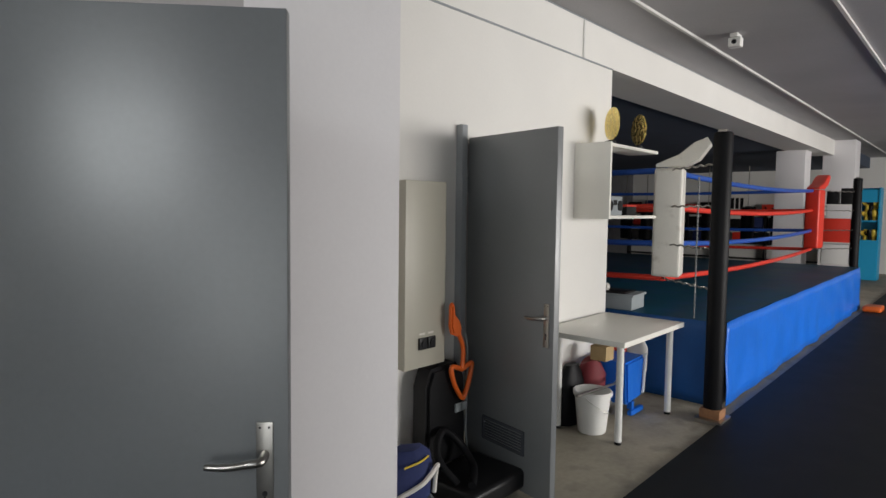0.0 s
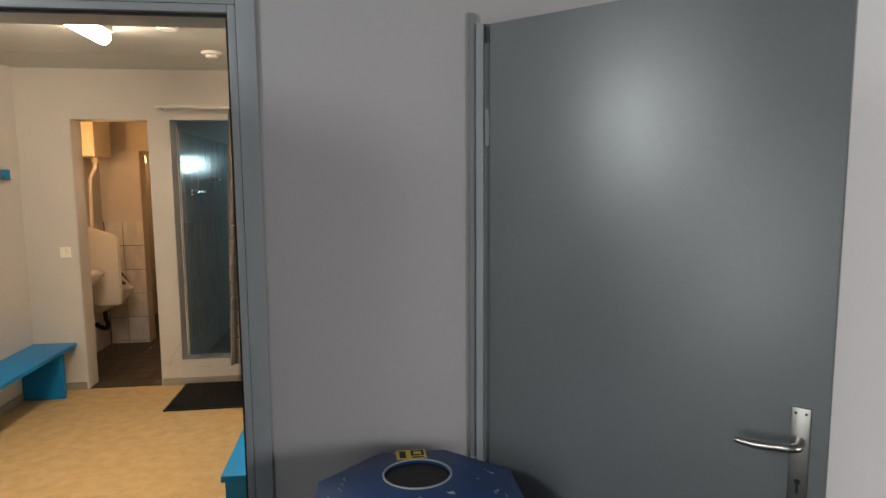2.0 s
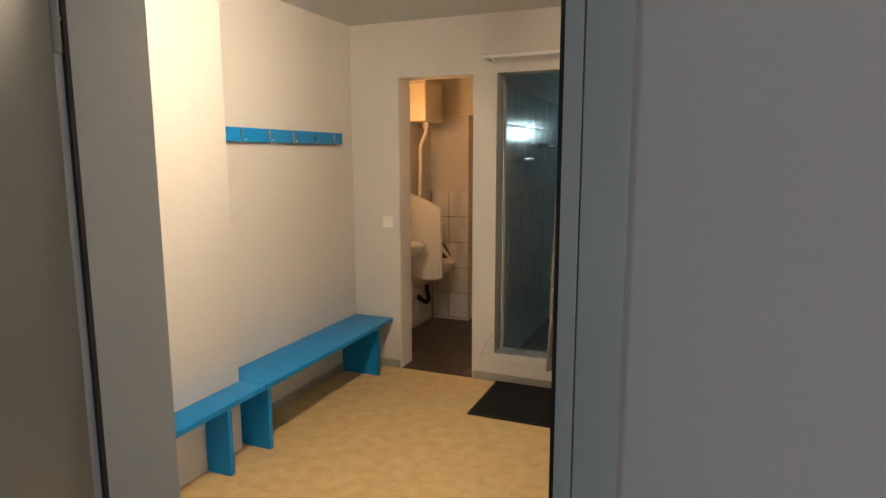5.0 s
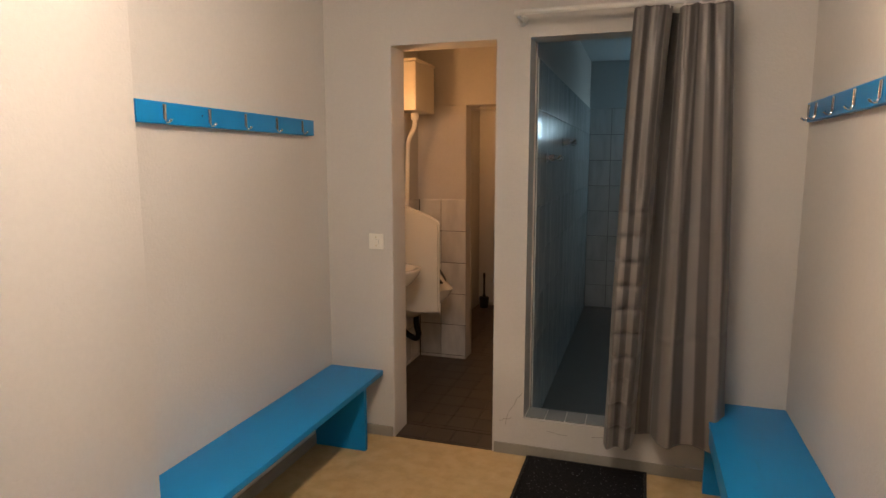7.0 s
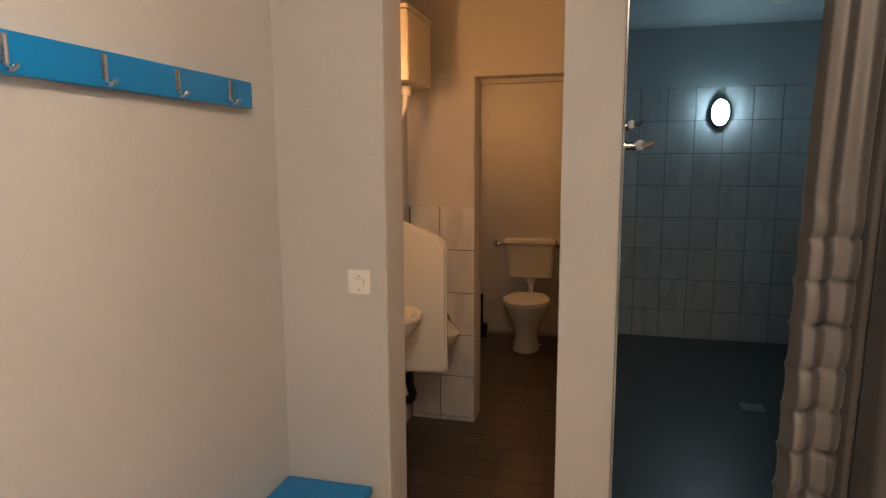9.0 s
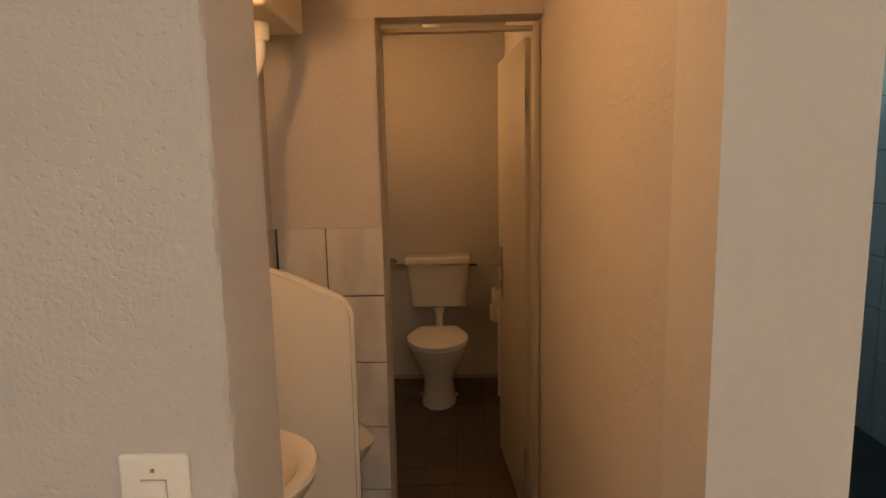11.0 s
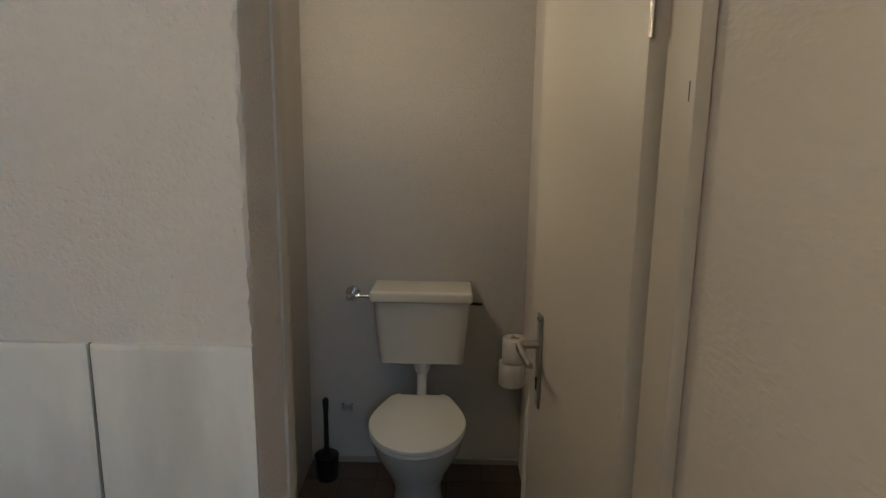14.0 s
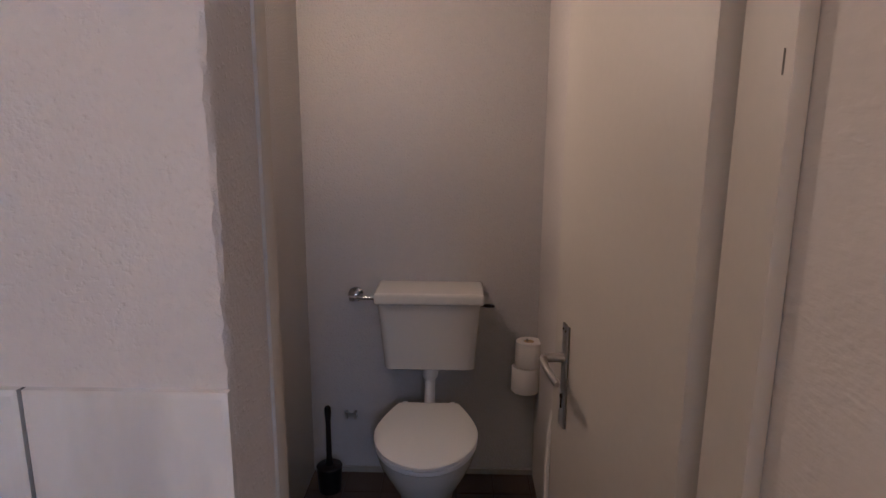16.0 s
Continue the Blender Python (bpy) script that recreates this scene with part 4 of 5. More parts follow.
def basin():
    e = thing("hand_basin", "small white ceramic hand basin with a trap below", "sink", (XL + 0.008, 6.46, 0))
    def body(bm):
        def half(w, d, z, inset=0.0):
            rr = [(inset, -w, z)]
            for k in range(15):
                a = -math.pi / 2 + math.pi * k / 14
                rr.append((inset + (d - inset) * max(math.cos(a), 0) ** 0.65, w * math.sin(a), z))
            rr.append((inset, w, z))
            return rr
        rings = [half(0.06, 0.10, 0.66), half(0.12, 0.20, 0.70), half(0.17, 0.29, 0.76), half(0.20, 0.335, 0.82), half(0.205, 0.345, 0.845), half(0.20, 0.34, 0.855),
                 half(0.175, 0.315, 0.853, 0.06), half(0.165, 0.30, 0.84, 0.07), half(0.13, 0.25, 0.77, 0.08), half(0.05, 0.17, 0.735, 0.1)]
        ring_loft(bm, rings)
    P("bowl", "ceramic", e, body)
    P("tap", "chrome", e, lambda bm: (tube(bm, curve([(0.035, 0, 0.852), (0.035, 0, 0.93), (0.07, 0, 0.965), (0.13, 0, 0.95), (0.14, 0, 0.93)], 5), 0.011, 12), cyl(bm, (0.035, 0, 0.852), (0.035, 0, 0.88), 0.022)), "chrome tap")
    P("waste_trap", "chrome", e, lambda bm: tube(bm, curve([(0.13, 0, 0.665), (0.13, 0, 0.56), (0.12, 0, 0.50), (0.09, 0, 0.485), (0.065, 0, 0.52), (0.04, 0, 0.56), (-0.004, 0, 0.565)], 5), 0.016, 12), "chrome trap")
    return e


basin()


# toilet in the cubicle
def toilet():
    e = thing("toilet", "white ceramic toilet with closed lid and low cistern", "toilet", (-2.128, BACK, 0))
    def oval(w, y0, y1, z, n=36, sq=1.0):
        cy, ry = (y0 + y1) / 2, (y1 - y0) / 2
        return [(w * math.copysign(abs(math.cos(a)) ** sq, math.cos(a)), cy + ry * math.copysign(abs(math.sin(a)) ** sq, math.sin(a)), z) for a in [2 * math.pi * k / n for k in range(n)]]
    P("bowl", "ceramic", e, lambda bm: ring_loft(bm, [oval(0.105, -0.53, -0.20, 0.002), oval(0.103, -0.525, -0.2, 0.03), oval(0.092, -0.505, -0.2, 0.09), oval(0.095, -0.51, -0.19, 0.16),
                                                     oval(0.125, -0.55, -0.17, 0.23), oval(0.158, -0.60, -0.15, 0.30), oval(0.172, -0.625, -0.14, 0.345), oval(0.176, -0.632, -0.14, 0.375)]))
    def seat_ring(s, z):
        pts = []
        for k in range(40):
            a = 2 * math.pi * k / 40
            x, y = math.cos(a), math.sin(a)
            if y > 1e-6:
                side = 1 if k < 10 else -1
                q = k / 10 if k <= 10 else (20 - k) / 10
                if k == 10:
                    pts.append((0, -0.40 + s * 0.215, z))
                elif q <= 0.7:
                    pts.append((side * s * (0.178 - 0.066 * (q / 0.7) ** 1.5), -0.40 + s * 0.215 * q / 0.7, z))
                else:
                    pts.append((side * s * 0.112 * (1 - q) / 0.3 * 0.97, -0.40 + s * (0.215 + 0.004), z))
            else:
                pts.append((s * 0.178 * x, -0.40 + s * 0.235 * y, z))
        return pts
    P("seat", "plastic_white", e, lambda bm: ring_loft(bm, [seat_ring(0.985, 0.377), seat_ring(1.0, 0.383), seat_ring(0.99, 0.392)]))
    P("lid", "plastic_white", e, lambda bm: ring_loft(bm, [seat_ring(0.99, 0.3945), seat_ring(1.01, 0.399), seat_ring(1.005, 0.408), seat_ring(0.96, 0.413), seat_ring(0.6, 0.4145)]), "closed white plastic lid")
    P("flush_pipe", "plastic_white", e, lambda bm: tube(bm, curve([(0, -0.075, 0.512), (0, -0.085, 0.42), (0, -0.11, 0.36), (0, -0.16, 0.31)], 4), 0.021, 14), "short white flush pipe")
    P("pipe_nut", "plastic_white", e, lambda bm: lathe(bm, [(0.024, 0.462), (0.031, 0.475), (0.036, 0.510)], (0, -0.075, 0)))
    for hx in (-0.09, 0.09):
        P("pan_hinge", "plastic_white", e, lambda bm: cyl(bm, (hx, -0.175, 0.38), (hx, -0.175, 0.405), 0.012, n=10))
        P("floor_screw", "plastic_white", e, lambda bm: cyl(bm, (hx * 1.15, -0.32, 0.02), (hx * 1.24, -0.32, 0.018), 0.009, n=8))
    def cis(bm):
        def rr(w, d0, d1, z, k=0.03):
            pts = []
            for cx, cy, a0 in ((w - k, d1 - k, 0), (-w + k, d1 - k, 90), (-w + k, d0 + k, 180), (w - k, d0 + k, 270)):
                pts += [(cx + k * math.cos(radians(a0 + t * 22.5)), cy + k * math.sin(radians(a0 + t * 22.5)), z) for t in range(5)]
            return pts
        ring_loft(bm, [rr(0.160, -0.115, -0.004, 0.512), rr(0.174, -0.132, -0.003, 0.522), rr(0.192, -0.19, -0.003, 0.796)])
    P("cistern", "ceramic", e, cis)
    def cl(bm):
        box(bm, -0.203, 0.203, -0.205, -0.002, 0.798, 0.843, 0.014, 4)
    P("cistern_lid", "ceramic", e, cl)
    P("flush_lever", "black_plastic", e, lambda bm: tube(bm, [(0.194, -0.15, 0.787), (0.222, -0.155, 0.787), (0.242, -0.158, 0.786)], [0.006, 0.007, 0.004], 8), "dark flush lever")
    v = thing("stop_valve", "chrome stop valve beside the cistern", "valve", (-2.425, BACK, 0.785))
    P("rosette", "chrome", v, lambda bm: cyl(bm, (0, -0.001, 0), (0, -0.016, 0), 0.030, n=18))
    P("valve_body", "chrome", v, lambda bm: (cyl(bm, (0, -0.016, 0), (0, -0.075, 0), 0.012, n=14), cyl(bm, (0.0, -0.062, 0), (0.092, -0.062, 0), 0.007, n=12), cyl(bm, (0.075, -0.062, 0), (0.092, -0.062, 0), 0.012, n=6)))
    P("knob", "chrome", v, lambda bm: lathe(bm, [(0.014, 0), (0.018, 0.004), (0.018, 0.016), (0.013, 0.02)], (0, -0.075, -0.008), 14))
    return e


toilet()

bk = thing("wall_bracket", "small dark steel bracket on the wall by the toilet", "bracket", (-2.455, BACK, 0.27))
P("bracket_plate", "steel", bk, lambda bm: (box(bm, -0.024, 0.024, -0.006, -0.001, -0.014, 0.0), box(bm, -0.024, -0.014, -0.03, -0.0065, -0.014, 0.014), box(bm, 0.014, 0.024, -0.03, -0.0065, -0.014, 0.014)))

br = thing("toilet_brush", "black toilet brush in its holder in the corner", "toilet brush", (-2.525, 9.10, 0.001))
P("holder", "black_plastic", br, lambda bm: lathe(bm, [(0.040, 0.0), (0.044, 0.01), (0.050, 0.10), (0.051, 0.112), (0.043, 0.118)], (0, 0, 0)))
P("handle", "black_plastic", br, lambda bm: lathe(bm, [(0.018, 0.1185), (0.011, 0.15), (0.010, 0.30), (0.013, 0.335), (0.0125, 0.36), (0.008, 0.366)], (0, 0, 0), 14), "thin black handle")

for i, (z, r) in enumerate(((0.414, 0.056), (0.518, 0.052))):
    pr = thing("paper_roll", "white toilet paper roll stacked on a wall holder", "toilet paper", (-1.75 + 0.008 * i, 9.172, z), "stacked toilet paper rolls")
    P("roll", "paper", pr, lambda bm: lathe(bm, [(0.022, 0.0), (r - 0.003, 0.0), (r, 0.004), (r, 0.098), (r - 0.003, 0.102), (0.022, 0.102), (0.0215, 0.08)], (0, 0, 0), 32))
    P("core", "card", pr, lambda bm: lathe(bm, [(0.0195, 0.01), (0.021, 0.02), (0.021, 0.099), (0.0195, 0.1)], (0, 0, 0), 20), "brown card core")
ph = thing("paper_holder", "thin steel rod holder for toilet paper", "paper holder", (-1.748, 9.172, 0.405))
P("rod", "steel", ph, lambda bm: tube(bm, [(0, 0.073, -0.004), (0, 0.0, -0.004), (0, 0, 0.0), (0, 0, 0.225)], 0.004, 8))

wc = thing("paper_sheet", "curled white paper sheet hanging by the cubicle door edge", "paper", (-1.795, 8.275, 0.27))
P("sheet", "paper", wc, lambda bm: prism(bm, [(-0.012, 0.0), (0.012, 0.0), (0.016, 0.30), (0.012, 0.42), (0.0, 0.50), (-0.008, 0.44), (-0.010, 0.3)], "y", -0.012, 0.02, 0.003))

# screws and small marks on the cubicle frame
P("hinge", "steel", door_q, lambda bm: (cyl(bm, (-0.006, 0.0, 1.60), (-0.006, 0.0, 1.69), 0.004, n=10), cyl(bm, (-0.006, 0, 0.22), (-0.006, 0, 0.31), 0.004, n=10)), "steel hinge")


# ---- shower fittings ----
def mixer(x, y, z, side, label):
    e = thing("shower_mixer", label, "shower mixer", (x, y, z), "shower mixers", rz=0 if side < 0 else 180)
    d = -1 if side < 0 else 1
    P("bar", "chrome", e, lambda bm: (cyl(bm, (-0.055, -0.12, 0), (-0.055, 0.15, 0), 0.014, n=16), cyl(bm, (-0.055, -0.15, 0), (-0.055, -0.121, 0), 0.017, n=16), cyl(bm, (-0.001, -0.075, 0), (-0.055, -0.075, 0), 0.014, n=12),
                                      cyl(bm, (-0.001, 0.075, 0), (-0.055, 0.075, 0), 0.014, n=12), cyl(bm, (-0.001, -0.075, 0), (-0.012, -0.075, 0), 0.025, n=16), cyl(bm, (-0.001, 0.075, 0), (-0.012, 0.075, 0), 0.025, n=16)))
    P("lever", "chrome", e, lambda bm: (cyl(bm, (-0.055, 0.151, 0.0), (-0.055, 0.195, 0.0), 0.017, n=16), tube(bm, [(-0.055, 0.18, 0.0), (-0.085, 0.195, -0.05 if side < 0 else 0.0), (-0.10, 0.20, -0.11 if side < 0 else 0.015)], [0.013, 0.009, 0.007], 10)), "chrome lever")
    if side < 0:
        P("riser", "chrome", e, lambda bm: (tube(bm, curve([(-0.055, 0.10, 0.015), (-0.055, 0.10, 0.15), (-0.055, 0.09, 0.19), (-0.05, 0.05, 0.215), (-0.045, -0.02, 0.222), (-0.012, -0.035, 0.222)], 5), 0.0095, 12),
                                            cyl(bm, (-0.001, -0.035, 0.222), (-0.014, -0.035, 0.222), 0.030, n=18), tube(bm, curve([(-0.03, -0.04, 0.21), (-0.045, -0.06, 0.17), (-0.052, -0.07, 0.08), (-0.055, -0.07, 0.015)], 5), 0.008, 10)), "bent chrome riser")
    return e


mixer(-0.0065, 8.66, 1.17, -1, "chrome shower mixer with a lever on the tiled wall")
mixer(-0.0065, 7.05, 1.20, -1, "chrome shower mixer with a lever nearer the entrance")
mixer(-1.5235, 6.50, 1.515, 1, "chrome shower mixer on the partition side")
mixer(-1.5235, 7.20, 1.62, 1, "chrome shower mixer on the partition side")
for yy in (7.0, 8.60):
    sh = thing("overhead_shower", "pale plastic shower head on the tiled wall", "shower head", (-0.0065, yy, 2.05), "shower heads")
    P("head_body", "grey_plastic", sh, lambda bm: tube(bm, [(-0.001, 0, 0.03), (-0.03, 0, 0.03), (-0.07, 0, 0.045), (-0.09, 0, 0.04), (-0.21, 0.01, 0.01), (-0.225, 0.01, 0.0)], [0.03, 0.014, 0.014, 0.024, 0.027, 0.024], 16))
vent = thing("ceiling_vent", "round pale vent in the shower ceiling", "vent", (-0.55, 8.5, TOP))
P("vent_ring", "plastic_white", vent, lambda bm: lathe(bm, [(0.075, -0.001), (0.075, -0.01), (0.05, -0.02), (0.03, -0.022)], (0, 0, 0)))
dr = thing("floor_drain", "steel floor drain in the shower", "drain", (-0.715, 7.845, 0.0605))
P("grate", "frame_dark", dr, lambda bm: box(bm, -0.06, 0.06, -0.06, 0.06, 0, 0.004, 0.001))


# ---- gym things ----
def waste_bin():
    e = thing("waste_bin", "dark blue eight-sided waste bin with a round hole in its lid", "waste bin", (0.03, 2.485, 0.013))
    def octa(r, z, hole=None):
        return [(r * math.cos(math.pi / 8 + k * math.pi / 4), 0.92 * r * math.sin(math.pi / 8 + k * math.pi / 4), z) for k in range(8)]
    P("bin_body", "bin_blue", e, lambda bm: ring_loft(bm, [octa(0.225, 0), octa(0.26, 0.735)]), smooth=0)
    def lid(bm):
        n = 32
        def circ(r, z):
            return [(r * math.cos(2 * math.pi * k / n), 0.05 + 0.9 * r * math.sin(2 * math.pi * k / n), z) for k in range(n)]
        def oc(r, z):
            out = []
            for k in range(n):
                a = 2 * math.pi * k / n
                m = ((a + math.pi / 8) % (math.pi / 4)) - math.pi / 8
                rr = r * math.cos(math.pi / 8) / math.cos(m)
                out.append((rr * math.cos(a), 0.92 * rr * math.sin(a), z))
            return out
        rings = [oc(0.272, 0.737), oc(0.287, 0.775), oc(0.276, 0.81), oc(0.235, 0.83), circ(0.092, 0.838), circ(0.085, 0.834), circ(0.082, 0.77)]
        ring_loft(bm, rings, caps=False)
    P("bin_lid", "bin_blue", e, lid, "scuffed dark blue plastic lid", 30)
    P("rim", "grey_plastic", e, lambda bm: tube(bm, [(0.088 * math.cos(a), 0.05 + 0.08 * math.sin(a), 0.839) for a in [k * math.pi / 16 for k in range(33)]], 0.0028, 8), "worn pale rim")
    rs = random.Random(5)
    for k in range(22):
        a, s = rs.uniform(-0.4, 3.5), rs.uniform(0.006, 0.024)
        rr = rs.choice((0.15, 0.19, 0.215, 0.22))
        x, y = rr * math.cos(a), 0.9 * rr * math.sin(a)
        if abs(x) > 0.06 or y < 0.1:
            z = 0.8385 - 0.0085 * max(0, (rr - 0.09) / 0.125)
            P("scuff", "grey_plastic", e, lambda bm: tube(bm, [(x, y, z), (x + s * math.sin(a + 0.5), y - s * math.cos(a + 0.5), z)], [0.0006, 0.0018], 5))
    # black lining added so that the hole reads as shaded inside
    P("hole_lining", "black_plastic", e, lambda bm: lathe(bm, [(0.0815, 0.832), (0.080, 0.76), (0.07, 0.6), (0.01, 0.55)], (0, 0.05, 0), sy=0.9), "black lining for the shade inside the hole")
    st = boxes("sticker", "yellow", e, (-0.048, 0.034, 0.138, 0.196, 0.8362, 0.8376), label="yellow sticker with dark marks")
    for k, (a, b, c, d) in enumerate(((-0.040, -0.022, 0.146, 0.186), (-0.008, 0.028, 0.183, 0.189), (-0.008, 0.028, 0.158, 0.164), (-0.008, -0.001, 0.165, 0.182), (0.021, 0.028, 0.165, 0.182), (-0.006, 0.027, 0.144, 0.150))):
        boxes("mark", "black_plastic", e, (a, b, c, d, 0.8377, 0.8384))
    return e


waste_bin()

fb = thing("fuse_box", "tall beige metal fuse box on the wall with two sockets", "fuse box", (2.505, WB, 0.735))
P("box_body", "box_paint", fb, lambda bm: box(bm, -0.15, 0.15, -0.13, -0.001, 0, 1.01, 0.004), "beige sheet steel box")
P("box_door", "box_paint", fb, lambda bm: box(bm, -0.16, 0.16, -0.152, -0.132, 0.0, 1.01, 0.004), "beige steel door")
for dx in (-0.028, 0.04):
    P("socket", "black_plastic", fb, lambda bm: (box(bm, dx - 0.03, dx + 0.03, -0.166, -0.1525, 0.10, 0.165, 0.004), cyl(bm, (dx, -0.166, 0.132), (dx, -0.172, 0.132), 0.018, n=16)), "dark wall socket")
    P("label_plate", "paper", fb, lambda bm: box(bm, dx - 0.022, dx + 0.022, -0.1545, -0.1525, 0.18, 0.19), "small white label")

# cleaning machine below the box
vc = thing("carpet_cleaner", "black upright cleaning machine with an orange handle", "cleaning machine", (2.72, 3.20, 0.013))
P("base_unit", "black_plastic", vc, lambda bm: box(bm, -0.26, 0.22, -0.34, 0.05, 0.02, 0.13, 0.03, 3), "black floor unit")
P("column", "black_plastic", vc, lambda bm: prism(bm, [(-0.22, 0.13), (0.12, 0.13), (0.10, 0.62), (0.03, 0.71), (-0.18, 0.70), (-0.22, 0.6)], "y", 0.02, 0.15, 0.02), "black upright tank")
P("hose", "black_pad", vc, lambda bm: tube(bm, curve([(-0.22, -0.2, 0.14), (-0.25, -0.08, 0.26), (-0.14, -0.02, 0.36), (-0.02, -0.05, 0.26), (-0.04, -0.16, 0.17), (-0.2, -0.28, 0.15)], 6), 0.022, 10), "black ribbed hose")
P("grip", "orange", vc, lambda bm: (tube(bm, curve([(-0.005, -0.01, 0.88), (0.028, -0.012, 0.82), (0.038, -0.012, 0.75), (0.030, -0.01, 0.68)], 5), 0.014, 10),
                                    tube(bm, curve([(0.03, -0.01, 0.672), (-0.045, -0.01, 0.70), (-0.062, -0.01, 0.68), (-0.035, -0.01, 0.60), (0.025, -0.01, 0.515), (0.055, -0.01, 0.515), (0.098, -0.01, 0.60), (0.120, -0.01, 0.68), (0.105, -0.01, 0.695), (0.03, -0.01, 0.672)], 5), 0.0145, 10)), "orange looped handle")
P("grip_head", "orange", vc, lambda bm: prism(bm, [(-0.075, 1.045), (-0.060, 1.065), (-0.046, 1.045), (-0.040, 0.995), (0.0, 0.955), (0.016, 0.915), (0.010, 0.875), (-0.015, 0.868), (-0.060, 0.885), (-0.078, 0.93), (-0.075, 0.99)], "y", -0.024, 0.012, 0.010), "orange handle head")
P("power_cable", "grey_plastic", vc, lambda bm: tube(bm, curve([(0.06, 0.02, 0.92), (0.12, 0.03, 0.82), (0.13, 0.03, 0.6), (0.11, 0.02, 0.3), (0.12, 0.0, 0.13)], 5), 0.005, 8), "grey cable")
for k in (0.28, 0.42):
    P("buckle", "grey_plastic", vc, lambda bm: box(bm, -0.08 + k * 0.3, -0.02 + k * 0.3, 0.008, 0.019, 0.42, 0.47, 0.003), "grey clip")

bagb = thing("sports_bag", "small navy blue bag with a white strap on a bucket", "bag", (2.14, 3.02, 0.20))
def bagf(bm):
    ring_loft(bm, [[(s * 0.13 * math.cos(a) + 0.02 * math.sin(3 * a + z * 9), s * 0.11 * math.sin(a), z) for a in [k * math.pi / 12 for k in range(24)]] for z, s in ((0, 0.7), (0.03, 1.0), (0.14, 1.08), (0.21, 0.9), (0.25, 0.5))])
P("bag_body", "navy_cloth", bagb, bagf)
P("strap", "paper", bagb, lambda bm: tube(bm, curve([(-0.12, -0.06, 0.06), (-0.03, -0.13, 0.12), (0.08, -0.12, 0.17), (0.13, -0.07, 0.12), (0.14, -0.05, 0.0)], 5), 0.012, 8), "white strap")
P("piping", "yellow", bagb, lambda bm: tube(bm, curve([(-0.10, -0.08, 0.20), (-0.02, -0.105, 0.215), (0.05, -0.09, 0.22)], 4), 0.005, 6), "yellow trim")
bu0 = thing("bucket", "grey plastic bucket under the bag", "bucket", (2.14, 3.02, 0.002), "plastic buckets")
P("shell", "grey_plastic", bu0, lambda bm: lathe(bm, [(0.10, 0.0), (0.125, 0.18), (0.132, 0.18), (0.132, 0.19), (0.12, 0.19), (0.098, 0.012), (0.02, 0.01)], (0, 0, 0)))

# white bucket, table and what is stored beneath
bu = thing("bucket", "white plastic bucket with a wire handle by the table", "bucket", (4.085, 3.06, 0.002), "plastic buckets")
P("shell", "plastic_white", bu, lambda bm: lathe(bm, [(0.095, 0.0), (0.10, 0.006), (0.128, 0.27), (0.14, 0.272), (0.14, 0.30), (0.134, 0.305), (0.126, 0.30), (0.094, 0.012), (0.01, 0.011)], (0, 0, 0)))
P("handle", "steel", bu, lambda bm: tube(bm, curve([(-0.137, 0, 0.28), (-0.11, -0.09, 0.22), (0, -0.155, 0.16), (0.11, -0.09, 0.22), (0.137, 0, 0.28)], 6), 0.0025, 6), "thin wire handle")

tb = thing("table", "white rectangular table with round legs against the wall", "table", (4.345, 3.03, 0))
P("tabletop", "laminate", tb, lambda bm: box(bm, -0.525, 0.525, -0.325, 0.335, 0.705, 0.742, 0.003))
for lx in (-0.37, 0.50):
    for ly in (-0.225, 0.25):
        lg = P("leg", "white_paint", tb, lambda bm: cyl(bm, (lx, ly, 0.02), (lx, ly, 0.704), 0.025, n=18))
        P("foot", "black_plastic", lg, lambda bm: cyl(bm, (lx, ly, 0.0), (lx, ly, 0.0195), 0.024, n=16), "black foot")

cr = thing("storage_crate", "blue plastic crate stored below the table", "crate", (4.62, 3.13, 0.11))
P("crate_body", "blue_vinyl", cr, lambda bm: prism(bm, [(-0.12, 0), (0.13, 0.02), (0.17, 0.34), (-0.15, 0.33)], "y", -0.15, 0.13, 0.015))
P("crate_base", "blue_vinyl", cr, lambda bm: (box(bm, -0.06, 0.16, -0.16, -0.12, -0.10, -0.06, 0.01), box(bm, -0.02, 0.02, -0.14, -0.1, -0.06, 0.0)), "blue foot bracket")
P("strip", "white_paint", cr, lambda bm: tube(bm, [(0.16, -0.165, 0.36), (0.12, -0.165, 0.05)], 0.012, 8), "white stripe tube")
bk1 = thing("storage_bag", "dark red fabric bag stored below the table", "bag", (4.36, 3.22, 0.16))
P("bag_body", "dark_red", bk1, lambda bm: ring_loft(bm, [[(s * 0.13 * math.cos(a), s * 0.10 * math.sin(a), z + 0.02 * math.sin(2 * a)) for a in [k * math.pi / 12 for k in range(24)]] for z, s in ((0, 0.8), (0.05, 1.0), (0.2, 1.05), (0.28, 0.7))]))
bk3 = thing("storage_bag", "bright red fabric bag beside the blue crate", "bag", (4.86, 3.24, 0.10))
P("bag_body", "red_vinyl", bk3, lambda bm: ring_loft(bm, [[(s * 0.09 * math.cos(a), s * 0.10 * math.sin(a), z + 0.02 * math.sin(2 * a)) for a in [k * math.pi / 12 for k in range(24)]] for z, s in ((0, 0.6), (0.05, 1.0), (0.3, 1.05), (0.42, 0.7))]))
bk4 = thing("storage_bag", "grey cloth bundle bulging by the table leg", "bag", (4.90, 3.10, 0.22))
